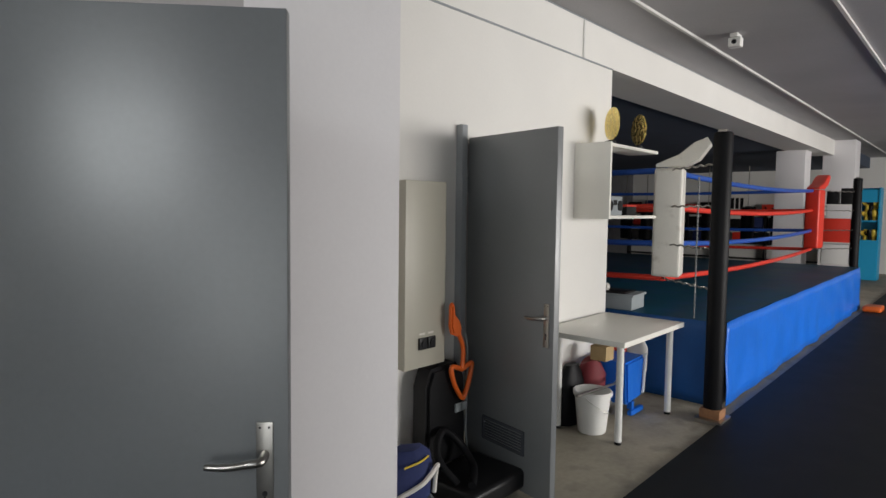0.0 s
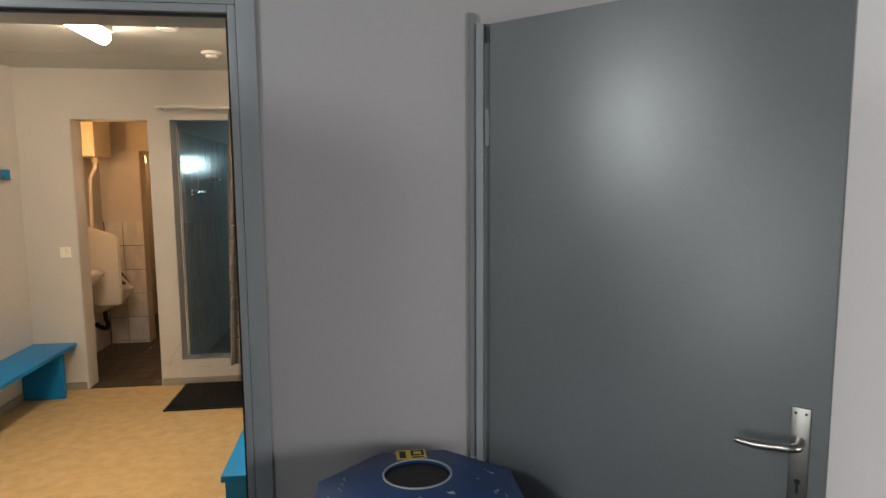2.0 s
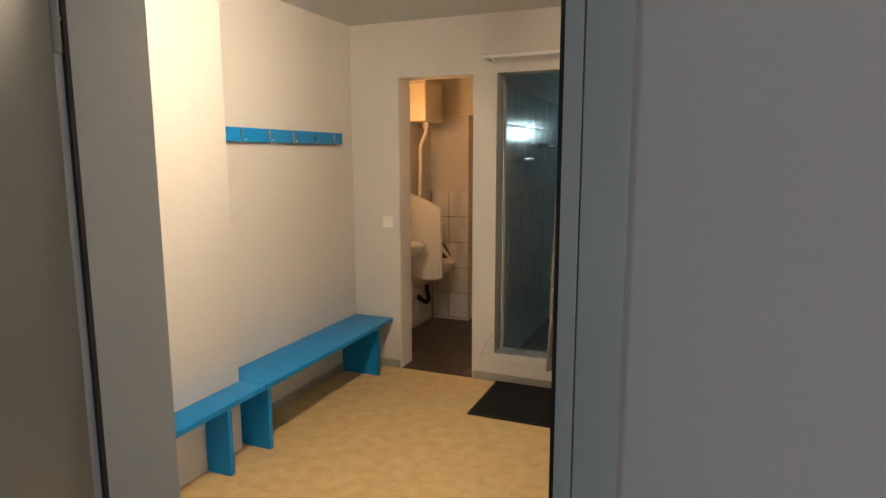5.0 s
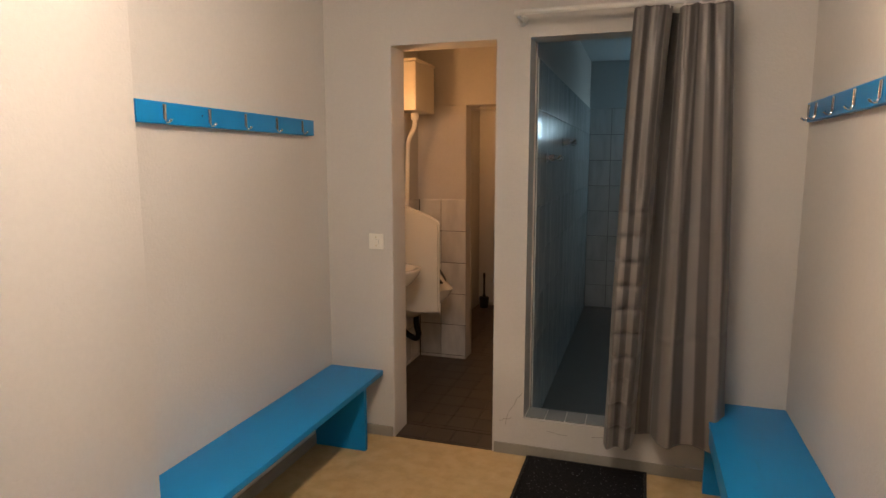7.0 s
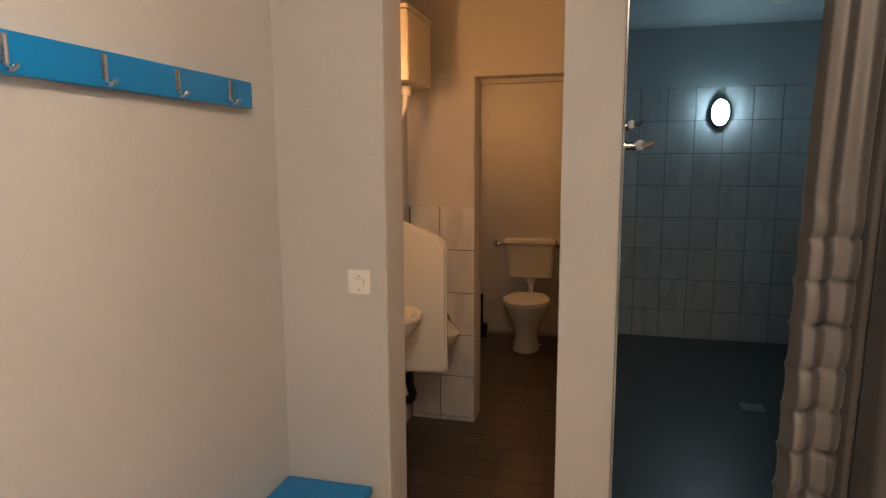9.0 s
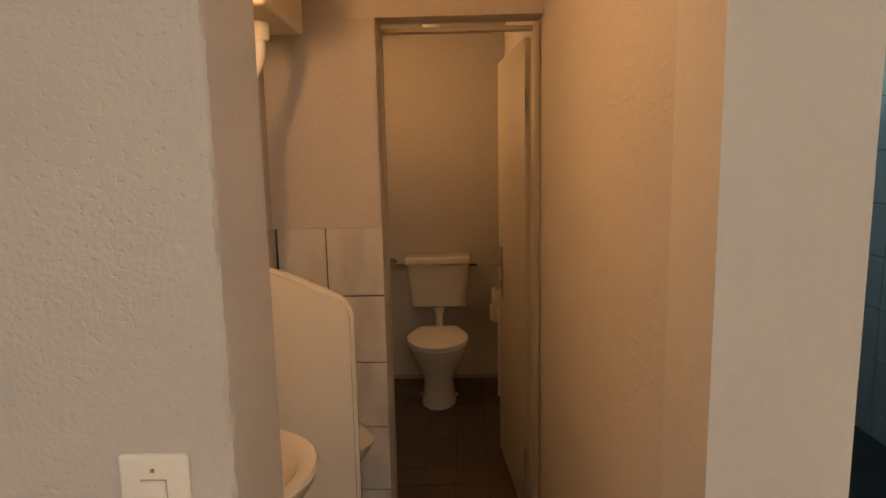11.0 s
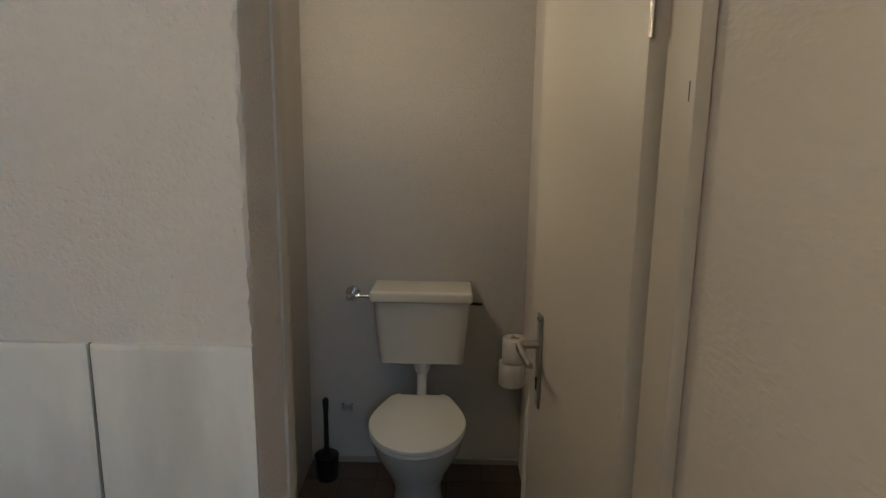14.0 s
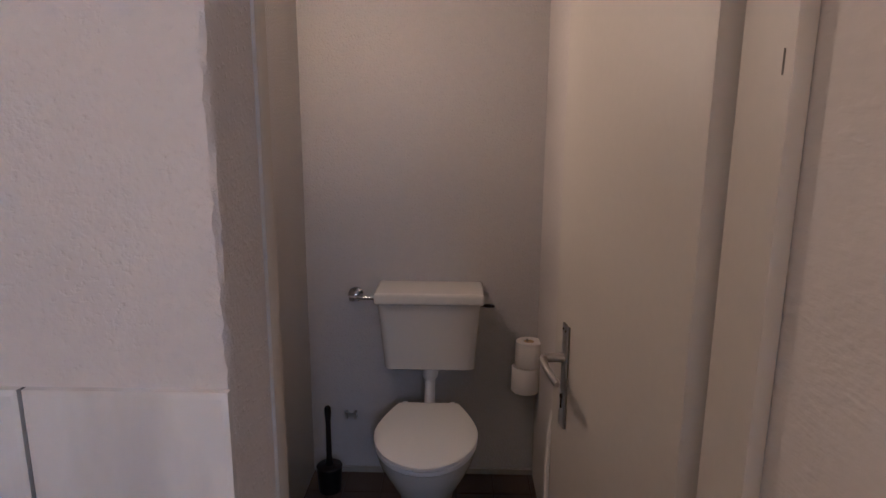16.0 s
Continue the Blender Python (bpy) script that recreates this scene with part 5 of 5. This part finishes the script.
P("bag_body", "paper", bk4, lambda bm: ring_loft(bm, [[(s * 0.07 * math.cos(a), s * 0.09 * math.sin(a), z + 0.02 * math.sin(3 * a)) for a in [k * math.pi / 12 for k in range(24)]] for z, s in ((0, 0.5), (0.06, 1.0), (0.25, 1.05), (0.34, 0.5))]))
bk2 = thing("storage_bag", "large black bag slumped against the wall", "bag", (4.16, 3.28, 0.0))
P("bag_body", "black_pad", bk2, lambda bm: ring_loft(bm, [[(s * 0.16 * math.cos(a), s * 0.09 * math.sin(a), z) for a in [k * math.pi / 12 for k in range(24)]] for z, s in ((0.002, 0.9), (0.1, 1.0), (0.32, 0.9), (0.44, 0.45))]))
cb = thing("cardboard_box", "small brown cardboard box on the red bag", "box", (4.42, 3.16, 0.45))
P("carton", "card", cb, lambda bm: box(bm, -0.06, 0.07, -0.06, 0.07, 0, 0.11, 0.002))
rack0 = thing("base_rack", "low dark metal rack carrying the stored bags", "rack", (4.62, 3.2, 0.0))
P("shelf", "steel", rack0, lambda bm: (box(bm, -0.36, 0.33, -0.10, 0.13, 0.08, 0.10), box(bm, -0.35, -0.32, -0.09, -0.06, 0.0, 0.08), box(bm, 0.29, 0.32, -0.09, -0.06, 0.0, 0.08), box(bm, -0.35, -0.32, 0.09, 0.12, 0.0, 0.08), box(bm, 0.29, 0.32, 0.09, 0.12, 0.0, 0.08)))
mp = thing("mop_handle", "steel mop pole lying across the bucket rim", "mop", (4.2, 3.0, 0.315))
P("pole", "steel", mp, lambda bm: tube(bm, [(-0.42, 0.02, 0.02), (0.10, 0.0, 0.0), (0.50, 0.06, 0.03)], 0.010, 10))

# shelf with its things
sf = thing("wall_shelf", "white wall shelf with one side panel", "shelf", (4.34, WB, 1.565))
P("side_panel", "laminate", sf, lambda bm: box(bm, 0.0, 0.025, -0.30, -0.001, -0.03, 0.545, 0.002))
P("shelf_board", "laminate", sf, lambda bm: box(bm, 0.026, 0.97, -0.26, -0.001, 0.52, 0.545, 0.002))
P("shelf_board", "laminate", sf, lambda bm: box(bm, 0.026, 0.97, -0.26, -0.001, -0.03, -0.005, 0.002))
for i, dx in enumerate((0.13, 0.62)):
    tr = thing("trophy_plate", "round gold trophy plate on a small dark foot", "trophy", (4.47 + dx, WB - 0.17, 2.115), "gold trophy plates", rz=52)
    P("plate", "brass", tr, lambda bm: (lathe(bm, [(0.125, 0.0), (0.13, 0.006), (0.115, 0.014), (0.09, 0.010), (0.03, 0.012), (0.01, 0.014)], (0, 0, 0), 32), bmesh.ops.transform(bm, matrix=pose(0, 0, 0.16, 90, 0, 0), verts=bm.verts)), "embossed gold plate")
    P("foot", "black_plastic", tr, lambda bm: box(bm, -0.05, 0.05, -0.02, 0.03, 0, 0.03, 0.004))
rd = thing("radio", "grey portable radio with two round speakers", "radio", (4.58, WB - 0.17, 1.561))
P("case", "grey_plastic", rd, lambda bm: box(bm, -0.13, 0.13, -0.06, 0.06, 0, 0.15, 0.012, 3))
for dx in (-0.085, 0.085):
    P("speaker", "black_plastic", rd, lambda bm: cyl(bm, (dx, -0.0605, 0.075), (dx, -0.066, 0.075), 0.042, n=20), "round black speaker")
P("display", "black_plastic", rd, lambda bm: box(bm, -0.03, 0.03, -0.063, -0.0605, 0.08, 0.12))
P("aerial", "grey_plastic", rd, lambda bm: tube(bm, [(-0.1, 0.0, 0.15), (-0.07, 0.0, 0.20), (0.0, 0, 0.22)], 0.004, 6))
bx = thing("small_box", "small dark box with a red lid on the shelf", "box", (4.95, WB - 0.15, 1.561))
P("carton", "black_plastic", bx, lambda bm: box(bm, -0.09, 0.09, -0.05, 0.05, 0, 0.07, 0.004))
P("lid", "red_vinyl", bx, lambda bm: box(bm, -0.092, 0.092, -0.052, 0.052, 0.0705, 0.085, 0.003))

# ring
RX0, RX1, RY0, RY1, RZ = 5.28, 12.35, 2.545, 9.4, 0.70
rg = thing("boxing_ring", "raised boxing ring with a blue canvas and blue apron", "boxing ring", (RX0, RY0, 0))
P("platform", "black_plastic", rg, lambda bm: box(bm, 0.02, RX1 - RX0 - 0.02, 0.02, RY1 - RY0, 0.002, RZ - 0.03))
P("canvas", "canvas", rg, lambda bm: box(bm, 0.0, RX1 - RX0, 0.0, RY1 - RY0, RZ - 0.028, RZ, 0.01), "worn dark blue ring canvas")


def skirt(name, p0, p1, z1, seed, m="blue_vinyl", label="bright blue vinyl apron hanging in folds"):
    rnd = random.Random(seed)
    bm = bmesh.new()
    n, h = 90, 8
    p0, p1 = Vector(p0), Vector(p1)
    d = (p1 - p0)
    nrm = Vector((d.y, -d.x, 0)).normalized()
    ks = [(rnd.uniform(2, 11), rnd.uniform(0, 6.3), rnd.uniform(0.2, 1)) for _ in range(6)]
    g = []
    for i in range(n + 1):
        u = i / n
        w = sum(a * math.sin(k * 6.28 * u + ph) for k, ph, a in ks) * 0.006
        g.append([bm.verts.new(p0 + d * u + nrm * (0.004 + (0.02 + w) * (1 - j / h) + 0.006 * math.sin(40 * u + j)) + Vector((0, 0, 0.016 + (z1 - 0.016) * j / h))) for j in range(h + 1)])
    for i in range(n):
        for j in range(h):
            bm.faces.new((g[i][j], g[i + 1][j], g[i + 1][j + 1], g[i][j + 1]))
    ob = part(name, bm, m, rg, label, 60)
    so = ob.modifiers.new("solid", "SOLIDIFY")
    so.thickness = 0.003


skirt("apron", (0.03, -0.015, 0), (RX1 - RX0, -0.015, 0), RZ + 0.003, 2)
skirt("apron", (-0.015, RY1 - RY0, 0), (-0.015, 0.02, 0), RZ + 0.003, 5, "blue_vinyl_shaded", "blue vinyl apron with its side's shade in a darker blue")


def ring_post(x, y, label):
    e = thing("ring_post", label, "ring post", (x, y, 0), "ring posts")
    P("post_pad", "black_pad", e, lambda bm: lathe(bm, [(0.066, 0.10), (0.068, 0.12), (0.068, 2.17), (0.062, 2.19)], (0, 0, 0), 20), "black padded post cover")
    P("post_core", "steel", e, lambda bm: box(bm, -0.03, 0.03, -0.03, 0.03, 0.05, 2.21), "steel post core")
    P("foot_block", "foot_wood", e, lambda bm: box(bm, -0.075, 0.075, -0.075, 0.075, 0.03, 0.0995, 0.004), "wooden foot block")
    P("base_plate", "steel", e, lambda bm: box(bm, -0.12, 0.12, -0.10, 0.10, 0.003, 0.0295))
    return e


ring_post(4.93, 2.49, "black padded ring corner post by the table")
ring_post(12.62, 2.66, "black padded ring corner post at the far end")
ring_post(4.985, 9.45, "black padded ring corner post at the back")
ring_post(12.42, 9.45, "black padded ring corner post at the back")

AX, BX, AY, BY = 5.50, 11.72, 3.15, 8.85
LEVELS = ((1.0, "red_vinyl", "red"), (1.31, "blue_rope", "blue"), (1.64, "red_vinyl", "red"), (1.96, "blue_rope", "blue"))


def rope(p, q, z, material, colour, sag):
    e = thing("ring_rope", f"{colour} padded ring rope stretched round the ring", "ring rope", ((p[0] + q[0]) / 2, (p[1] + q[1]) / 2, z), "ring ropes")
    d = Vector((q[0] - p[0], q[1] - p[1], 0)) / 2
    P("rope", material, e, lambda bm: tube(bm, [d * t + Vector((0, 0, -sag * (1 - t * t))) for t in [-1 + k / 8 for k in range(17)]], 0.027, 10))


for z, mt, cn in LEVELS:
    rope((AX, AY), (BX, AY), z, mt, cn, 0.06)
    rope((AX, AY), (AX, BY), z, mt, cn, 0.03)
    rope((AX, BY), (BX, BY), z, mt, cn, 0.04)
    rope((BX, AY), (BX, BY), z, mt, cn, 0.04)


def cushion(x, y, material, label, flap, rz, half=0.15):
    e = thing("corner_cushion", label, "corner cushion", (x, y, 0), "ring corner cushions", rz=rz)
    P("pad", material, e, lambda bm: box(bm, -0.12, 0.12, -half, half, 1.02, 1.975, 0.03, 3))
    if flap:
        P("flap", material, e, lambda bm: prism(bm, [(-0.11, 2.01), (0.08, 2.09), (0.20, 2.19), (0.30, 2.23), (0.33, 2.18), (0.24, 2.05), (0.13, 1.99), (-0.11, 1.98)], "y", 0.01 - half, half - 0.01, 0.01), "folded over padded flap")
    return e


cushion(5.55, 3.12, "white_vinyl", "long white ring corner cushion with a raised flap", True, -75)
cushion(11.74, 3.12, "red_vinyl", "long red ring corner cushion at the far end", True, -10, 0.11)
for px, py, cx, cy in ((4.93, 2.49, AX, AY), (12.62, 2.66, BX, AY)):
    for z, mt, cn in LEVELS:
        ch = thing("rope_chain", "steel turnbuckle chain between post and cushion", "chain", (px, py, z), "rope chains")
        def links(bm, dx=cx - px, dy=cy - py):
            n = 14
            for k in range(n):
                a, b = Vector((dx, dy, 0)) * (k / n), Vector((dx, dy, 0)) * ((k + 0.8) / n)
                off = Vector((0, 0, 0.006)) if k % 2 else Vector((0, 0, -0.006))
                cyl(bm, a + off, b - off, 0.008, n=6)
        P("chain", "steel", ch, links)
hang = thing("hanging_chain", "steel chain hanging down beside the post", "chain", (5.35, 2.80, RZ + 0.001))
P("chain", "frame_dark", hang, lambda bm: [cyl(bm, (0.006 * (k % 2), 0, k * 0.035), (-0.006 * (k % 2), 0, k * 0.035 + 0.028), 0.007, n=6) for k in range(34)])

gc = thing("storage_crate", "grey plastic crate with tape on top on the ring edge", "crate", (5.46, 3.62, RZ + 0.001), rz=4)
P("crate_body", "grey_plastic", gc, lambda bm: box(bm, -0.16, 0.16, -0.27, 0.27, 0, 0.12, 0.006), "ribbed grey crate")
P("crate_rim", "grey_plastic", gc, lambda bm: box(bm, -0.175, 0.175, -0.285, 0.285, 0.1205, 0.14, 0.004))
P("contents", "black_plastic", gc, lambda bm: box(bm, -0.14, 0.14, -0.2, 0.24, 0.1405, 0.155, 0.004), "dark flat contents")
tp = thing("tape_roll", "white roll of tape on the grey crate", "tape", (5.38, 3.62, RZ + 0.157))
P("tape", "paper", tp, lambda bm: (lathe(bm, [(0.018, -0.015), (0.035, -0.015), (0.035, 0.015), (0.018, 0.015)], (0, 0, 0)), bmesh.ops.transform(bm, matrix=pose(0, 0, 0.035, 90, 0, 60), verts=bm.verts)))

ob_ = thing("orange_sack", "flat orange sand sack on the floor by the far post", "sand sack", (12.2, 2.30, 0.013))
P("sack", "orange", ob_, lambda bm: box(bm, -0.20, 0.22, -0.13, 0.13, 0, 0.09, 0.035, 3))

# far shelves and stored kit
us = thing("equipment_shelf", "tall bright blue shelf with yellow gloves", "shelf", (18.0, 3.09, 0.013))
P("frame", "shelf_blue", us, lambda bm: (box(bm, -0.25, -0.21, -0.21, 0.21, 0, 0.95), box(bm, -0.25, 0.25, -0.21, -0.18, 0.951, 2.2), box(bm, 0.22, 0.25, -0.18, 0.21, 0.951, 2.2), box(bm, -0.22, 0.22, -0.179, 0.21, 1.85, 2.15), box(bm, -0.20, 0.22, -0.21, 0.21, 0.0, 0.95), box(bm, -0.22, 0.22, -0.179, 0.21, 1.38, 1.42)))


def glove(bm):
    ring_loft(bm, [[(s * 0.075 * math.cos(a) + dx, s * 0.06 * math.sin(a), z) for a in [k * math.pi / 8 for k in range(16)]] for z, s, dx in ((0.0, 0.75, 0.0), (0.07, 0.72, 0.0), (0.10, 0.95, -0.01), (0.17, 1.2, -0.02), (0.23, 1.0, -0.035), (0.26, 0.5, -0.04))])
    tube(bm, curve([(-0.03, 0.05, 0.12), (-0.05, 0.085, 0.16), (-0.06, 0.075, 0.21)], 3), 0.028, 8)


rnd = random.Random(4)
for k in range(9):
    gl = thing("boxing_glove", "yellow or dark boxing glove on the blue shelf", "boxing glove", (17.87 + 0.05 * rnd.random(), 2.98 + 0.085 * (k % 3) + 0.02 * rnd.random(), (0.963, 1.434, 1.434 + 0.262)[k // 3]), "boxing gloves", rz=rnd.uniform(-30, 30))
    P("glove", "yellow" if k % 3 != 1 else "black_plastic", gl, glove)
wr = thing("equipment_shelf", "white shelf with dark speakers and a red box", "shelf", (13.4, 3.03, 0.013), rz=90)
P("frame", "white_paint", wr, lambda bm: [box(bm, -0.23, 0.23, -0.2, 0.2, z, z + 0.025) for z in (0.1, 0.64, 1.03, 1.52, 1.72)] + [box(bm, sx, sx + 0.025, -0.2, 0.2, 0.0, 1.745) for sx in (-0.256, 0.231)])
rb = thing("storage_box", "red storage box on the white shelf", "box", (13.4, 3.03, 1.069))
P("carton", "red_vinyl", rb, lambda bm: box(bm, -0.19, 0.19, -0.215, 0.215, 0.0, 0.43, 0.01))
gb = thing("storage_box", "pale grey storage box on the white shelf", "box", (13.4, 3.03, 0.679))
P("carton", "plastic_white", gb, lambda bm: box(bm, -0.19, 0.19, -0.215, 0.215, 0.0, 0.35, 0.01))
for dy in (-0.12, 0.1):
    sp = thing("loudspeaker", "small black loudspeaker on the white shelf", "loudspeaker", (13.4, 3.03 + dy, 1.759))
    P("cabinet", "black_plastic", sp, lambda bm: box(bm, -0.12, 0.12, -0.09, 0.09, 0.0, 0.24 + 0.5 * (dy < 0) * 0.1, 0.008))
for i in range(6):
    hb = thing("punch_bag", "dark hanging punch bag behind the ring", "punch bag", (17.2 + 0.5 * (i % 2), 4.9 + 0.85 * i, 0.75), "hanging punch bags")
    P("bag_body", "black_pad", hb, lambda bm: lathe(bm, [(0.05, 0.0), (0.16, 0.03), (0.17, 0.95), (0.05, 1.0)], (0, 0, 0), 18))
    P("chain", "steel", hb, lambda bm: cyl(bm, (0, 0, 1.0), (0, 0, 2.05), 0.012, n=6))
rk = thing("weight_rack", "dark shelving with training kit at the back wall", "rack", (19.8, 7.2, 0.002))
P("frame", "black_plastic", rk, lambda bm: [box(bm, -0.12, 0.12, -2.8, 2.8, z, z + 0.04) for z in (0.2, 0.65, 1.1, 1.5)] + [box(bm, -0.12, 0.12, -2.8 + k * 1.39, -2.76 + k * 1.39, 0.0, 1.75) for k in range(5)])
for i in range(27):
    z = (0.693, 1.143, 1.543)[i % 3]
    kb = thing("kit_pad", ("dark training pad stored on the rack", "navy training pad stored on the rack", "black training pad stored on the rack", "red training pad stored on the rack")[(i * 7) % 4], "training pad", (19.8, 4.75 + 0.195 * i, z), "training pads")
    P("pad", ("black_pad", "navy_cloth", "black_plastic", "red_vinyl")[(i * 7) % 4], kb, lambda bm: box(bm, -0.1, 0.1, -0.2 - 0.03 * (i % 2), 0.2, 0.0, 0.22 + 0.06 * (i % 4) if z > 1.2 else 0.30, 0.03))
ps = thing("wall_poster", "white poster with dark bars on the far wall", "poster", (19.66, 6.62, 1.39))
P("sheet", "paper", ps, lambda bm: box(bm, -0.003, 0.0, -0.33, 0.33, 0.0, 0.75))
for k in range(3):
    P("mark", "black_plastic", ps, lambda bm: box(bm, -0.006, -0.0035, 0.05 - 0.13 * k, 0.14 - 0.13 * k, 0.30, 0.62))

# ceiling fittings
cs = thing("ceiling_sensor", "white motion sensor on a bracket under the ceiling", "sensor", (5.62, 2.64, GT))
P("bracket", "plastic_white", cs, lambda bm: box(bm, -0.06, 0.06, -0.03, 0.03, -0.03, -0.001, 0.004))
P("sensor_head", "plastic_white", cs, lambda bm: box(bm, -0.045, 0.045, -0.05, 0.05, -0.11, -0.0305, 0.012), "white sensor head")
P("lens", "black_plastic", cs, lambda bm: cyl(bm, (-0.046, 0, -0.07), (-0.05, 0, -0.07), 0.02, n=14))
for y in (2.92, 1.85):
    c = structure("conduit", "white_paint", (1.9, 19.9, y - 0.013, y + 0.013, GT - 0.022, GT - 0.001), label="white plastic cable duct on the ceiling")
structure("trim", "grey_frame", (1.84, 4.93, WB - 0.008, WB - 0.001, 2.764, 2.776), label="thin grey joint under the beam")
structure("trim", "grey_frame", (1.87, 13.6, WB - 0.006, WB - 0.001, 3.068, 3.078), label="dark joint at the ceiling")
structure("conduit", "plastic_white", (4.42, 4.445, WB - 0.012, WB - 0.001, 2.777, 3.06), label="short white duct on the beam")

# ---- tiles ----
wl = tagged(new("tiling_toilet_left"), "white marbled wall tiles", "", "", "structure")
tiles_grid(wl, "tile_white", "x", XL + 0.004, FAR + 0.177, RET - 0.006, 1.221, 0.0, 0.196, 0.2385, 1, True)
wr_ = tagged(new("tiling_toilet_return"), "white marbled wall tiles", "", "", "structure")
tiles_grid(wr_, "tile_white", "y", RET - 0.004, XL + 0.014, TL + 0.003, 1.221, 0.0, 0.196, 0.2385, -1, True)
structure("grout_toilets", "grout", (XL, XL + 0.003, FAR + 0.175, RET, 0, 1.218), (XL + 0.003, TL, RET - 0.003, RET, 0, 1.218), label="dark tile joints")
ws = tagged(new("tiling_shower_partition"), "white shower wall tiles", "", "", "structure")
structure("grout_shower", "grout_shower", (-1.53, -1.527, FAR + 0.15, BACK, 0, 1.999), label="dark tile joints")
tiles_grid(ws, "tile_shower", "x", -1.5265, FAR + 0.16, BACK, 2.0, 0.06, 0.213, 0.245, 1, True, 0.0005, gap=0.002, rounded=True)
wk = tagged(new("tiling_shower_back"), "white shower wall tiles", "", "", "structure")
tiles_grid(wk, "tile_shower", "y", BACK + 0.0035, -1.522, 0.0, 2.0, 0.06, 0.20, 0.245, -1, False)
wt = tagged(new("tiling_shower_right"), "white shower wall tiles", "", "", "structure")
tiles_grid(wt, "tile_shower", "x", 0.0035, FAR + 0.16, BACK, 2.44, 0.06, 0.20, 0.25, -1, True, rounded=True)
ft = tagged(new("tiling_floor_toilets"), "dark brown floor tiles", "", "", "structure")
tiles_grid(ft, "tile_floor", "z", 0.001, XL, TR, BACK, RET + 0.12, 0.15, 0.15, 1, False, 0.0)
tiles_grid(ft, "tile_floor", "z", 0.001, XL, TR, RET, FAR + 0.175, 0.15, 0.15, 1, False, 0.0)
tiles_grid(ft, "tile_floor", "z", 0.001, TL, TR, FAR + 0.173, FAR, 0.15, 0.15, 1, False, 0.0)
tiles_grid(ft, "tile_floor", "z", 0.001, TL, TR, RET + 0.12, RET + 0.0, 0.15, 0.15, 1, False, 0.0)
sk = tagged(new("tiling_shower_sill"), "pale tiles on the shower sill", "", "", "structure")
tiles_grid(sk, "tile_sill", "z", SB + 0.001, SL + 0.004, SR, FAR + 0.15, FAR + 0.016, 0.10, 0.134, 1, False, 0.0)

structure("baseboard_cubicle", "skirt_grey", (XL + 0.01, TR, BACK - 0.012, BACK - 0.001, 0.006, 0.03), label="pale cement skirting line")
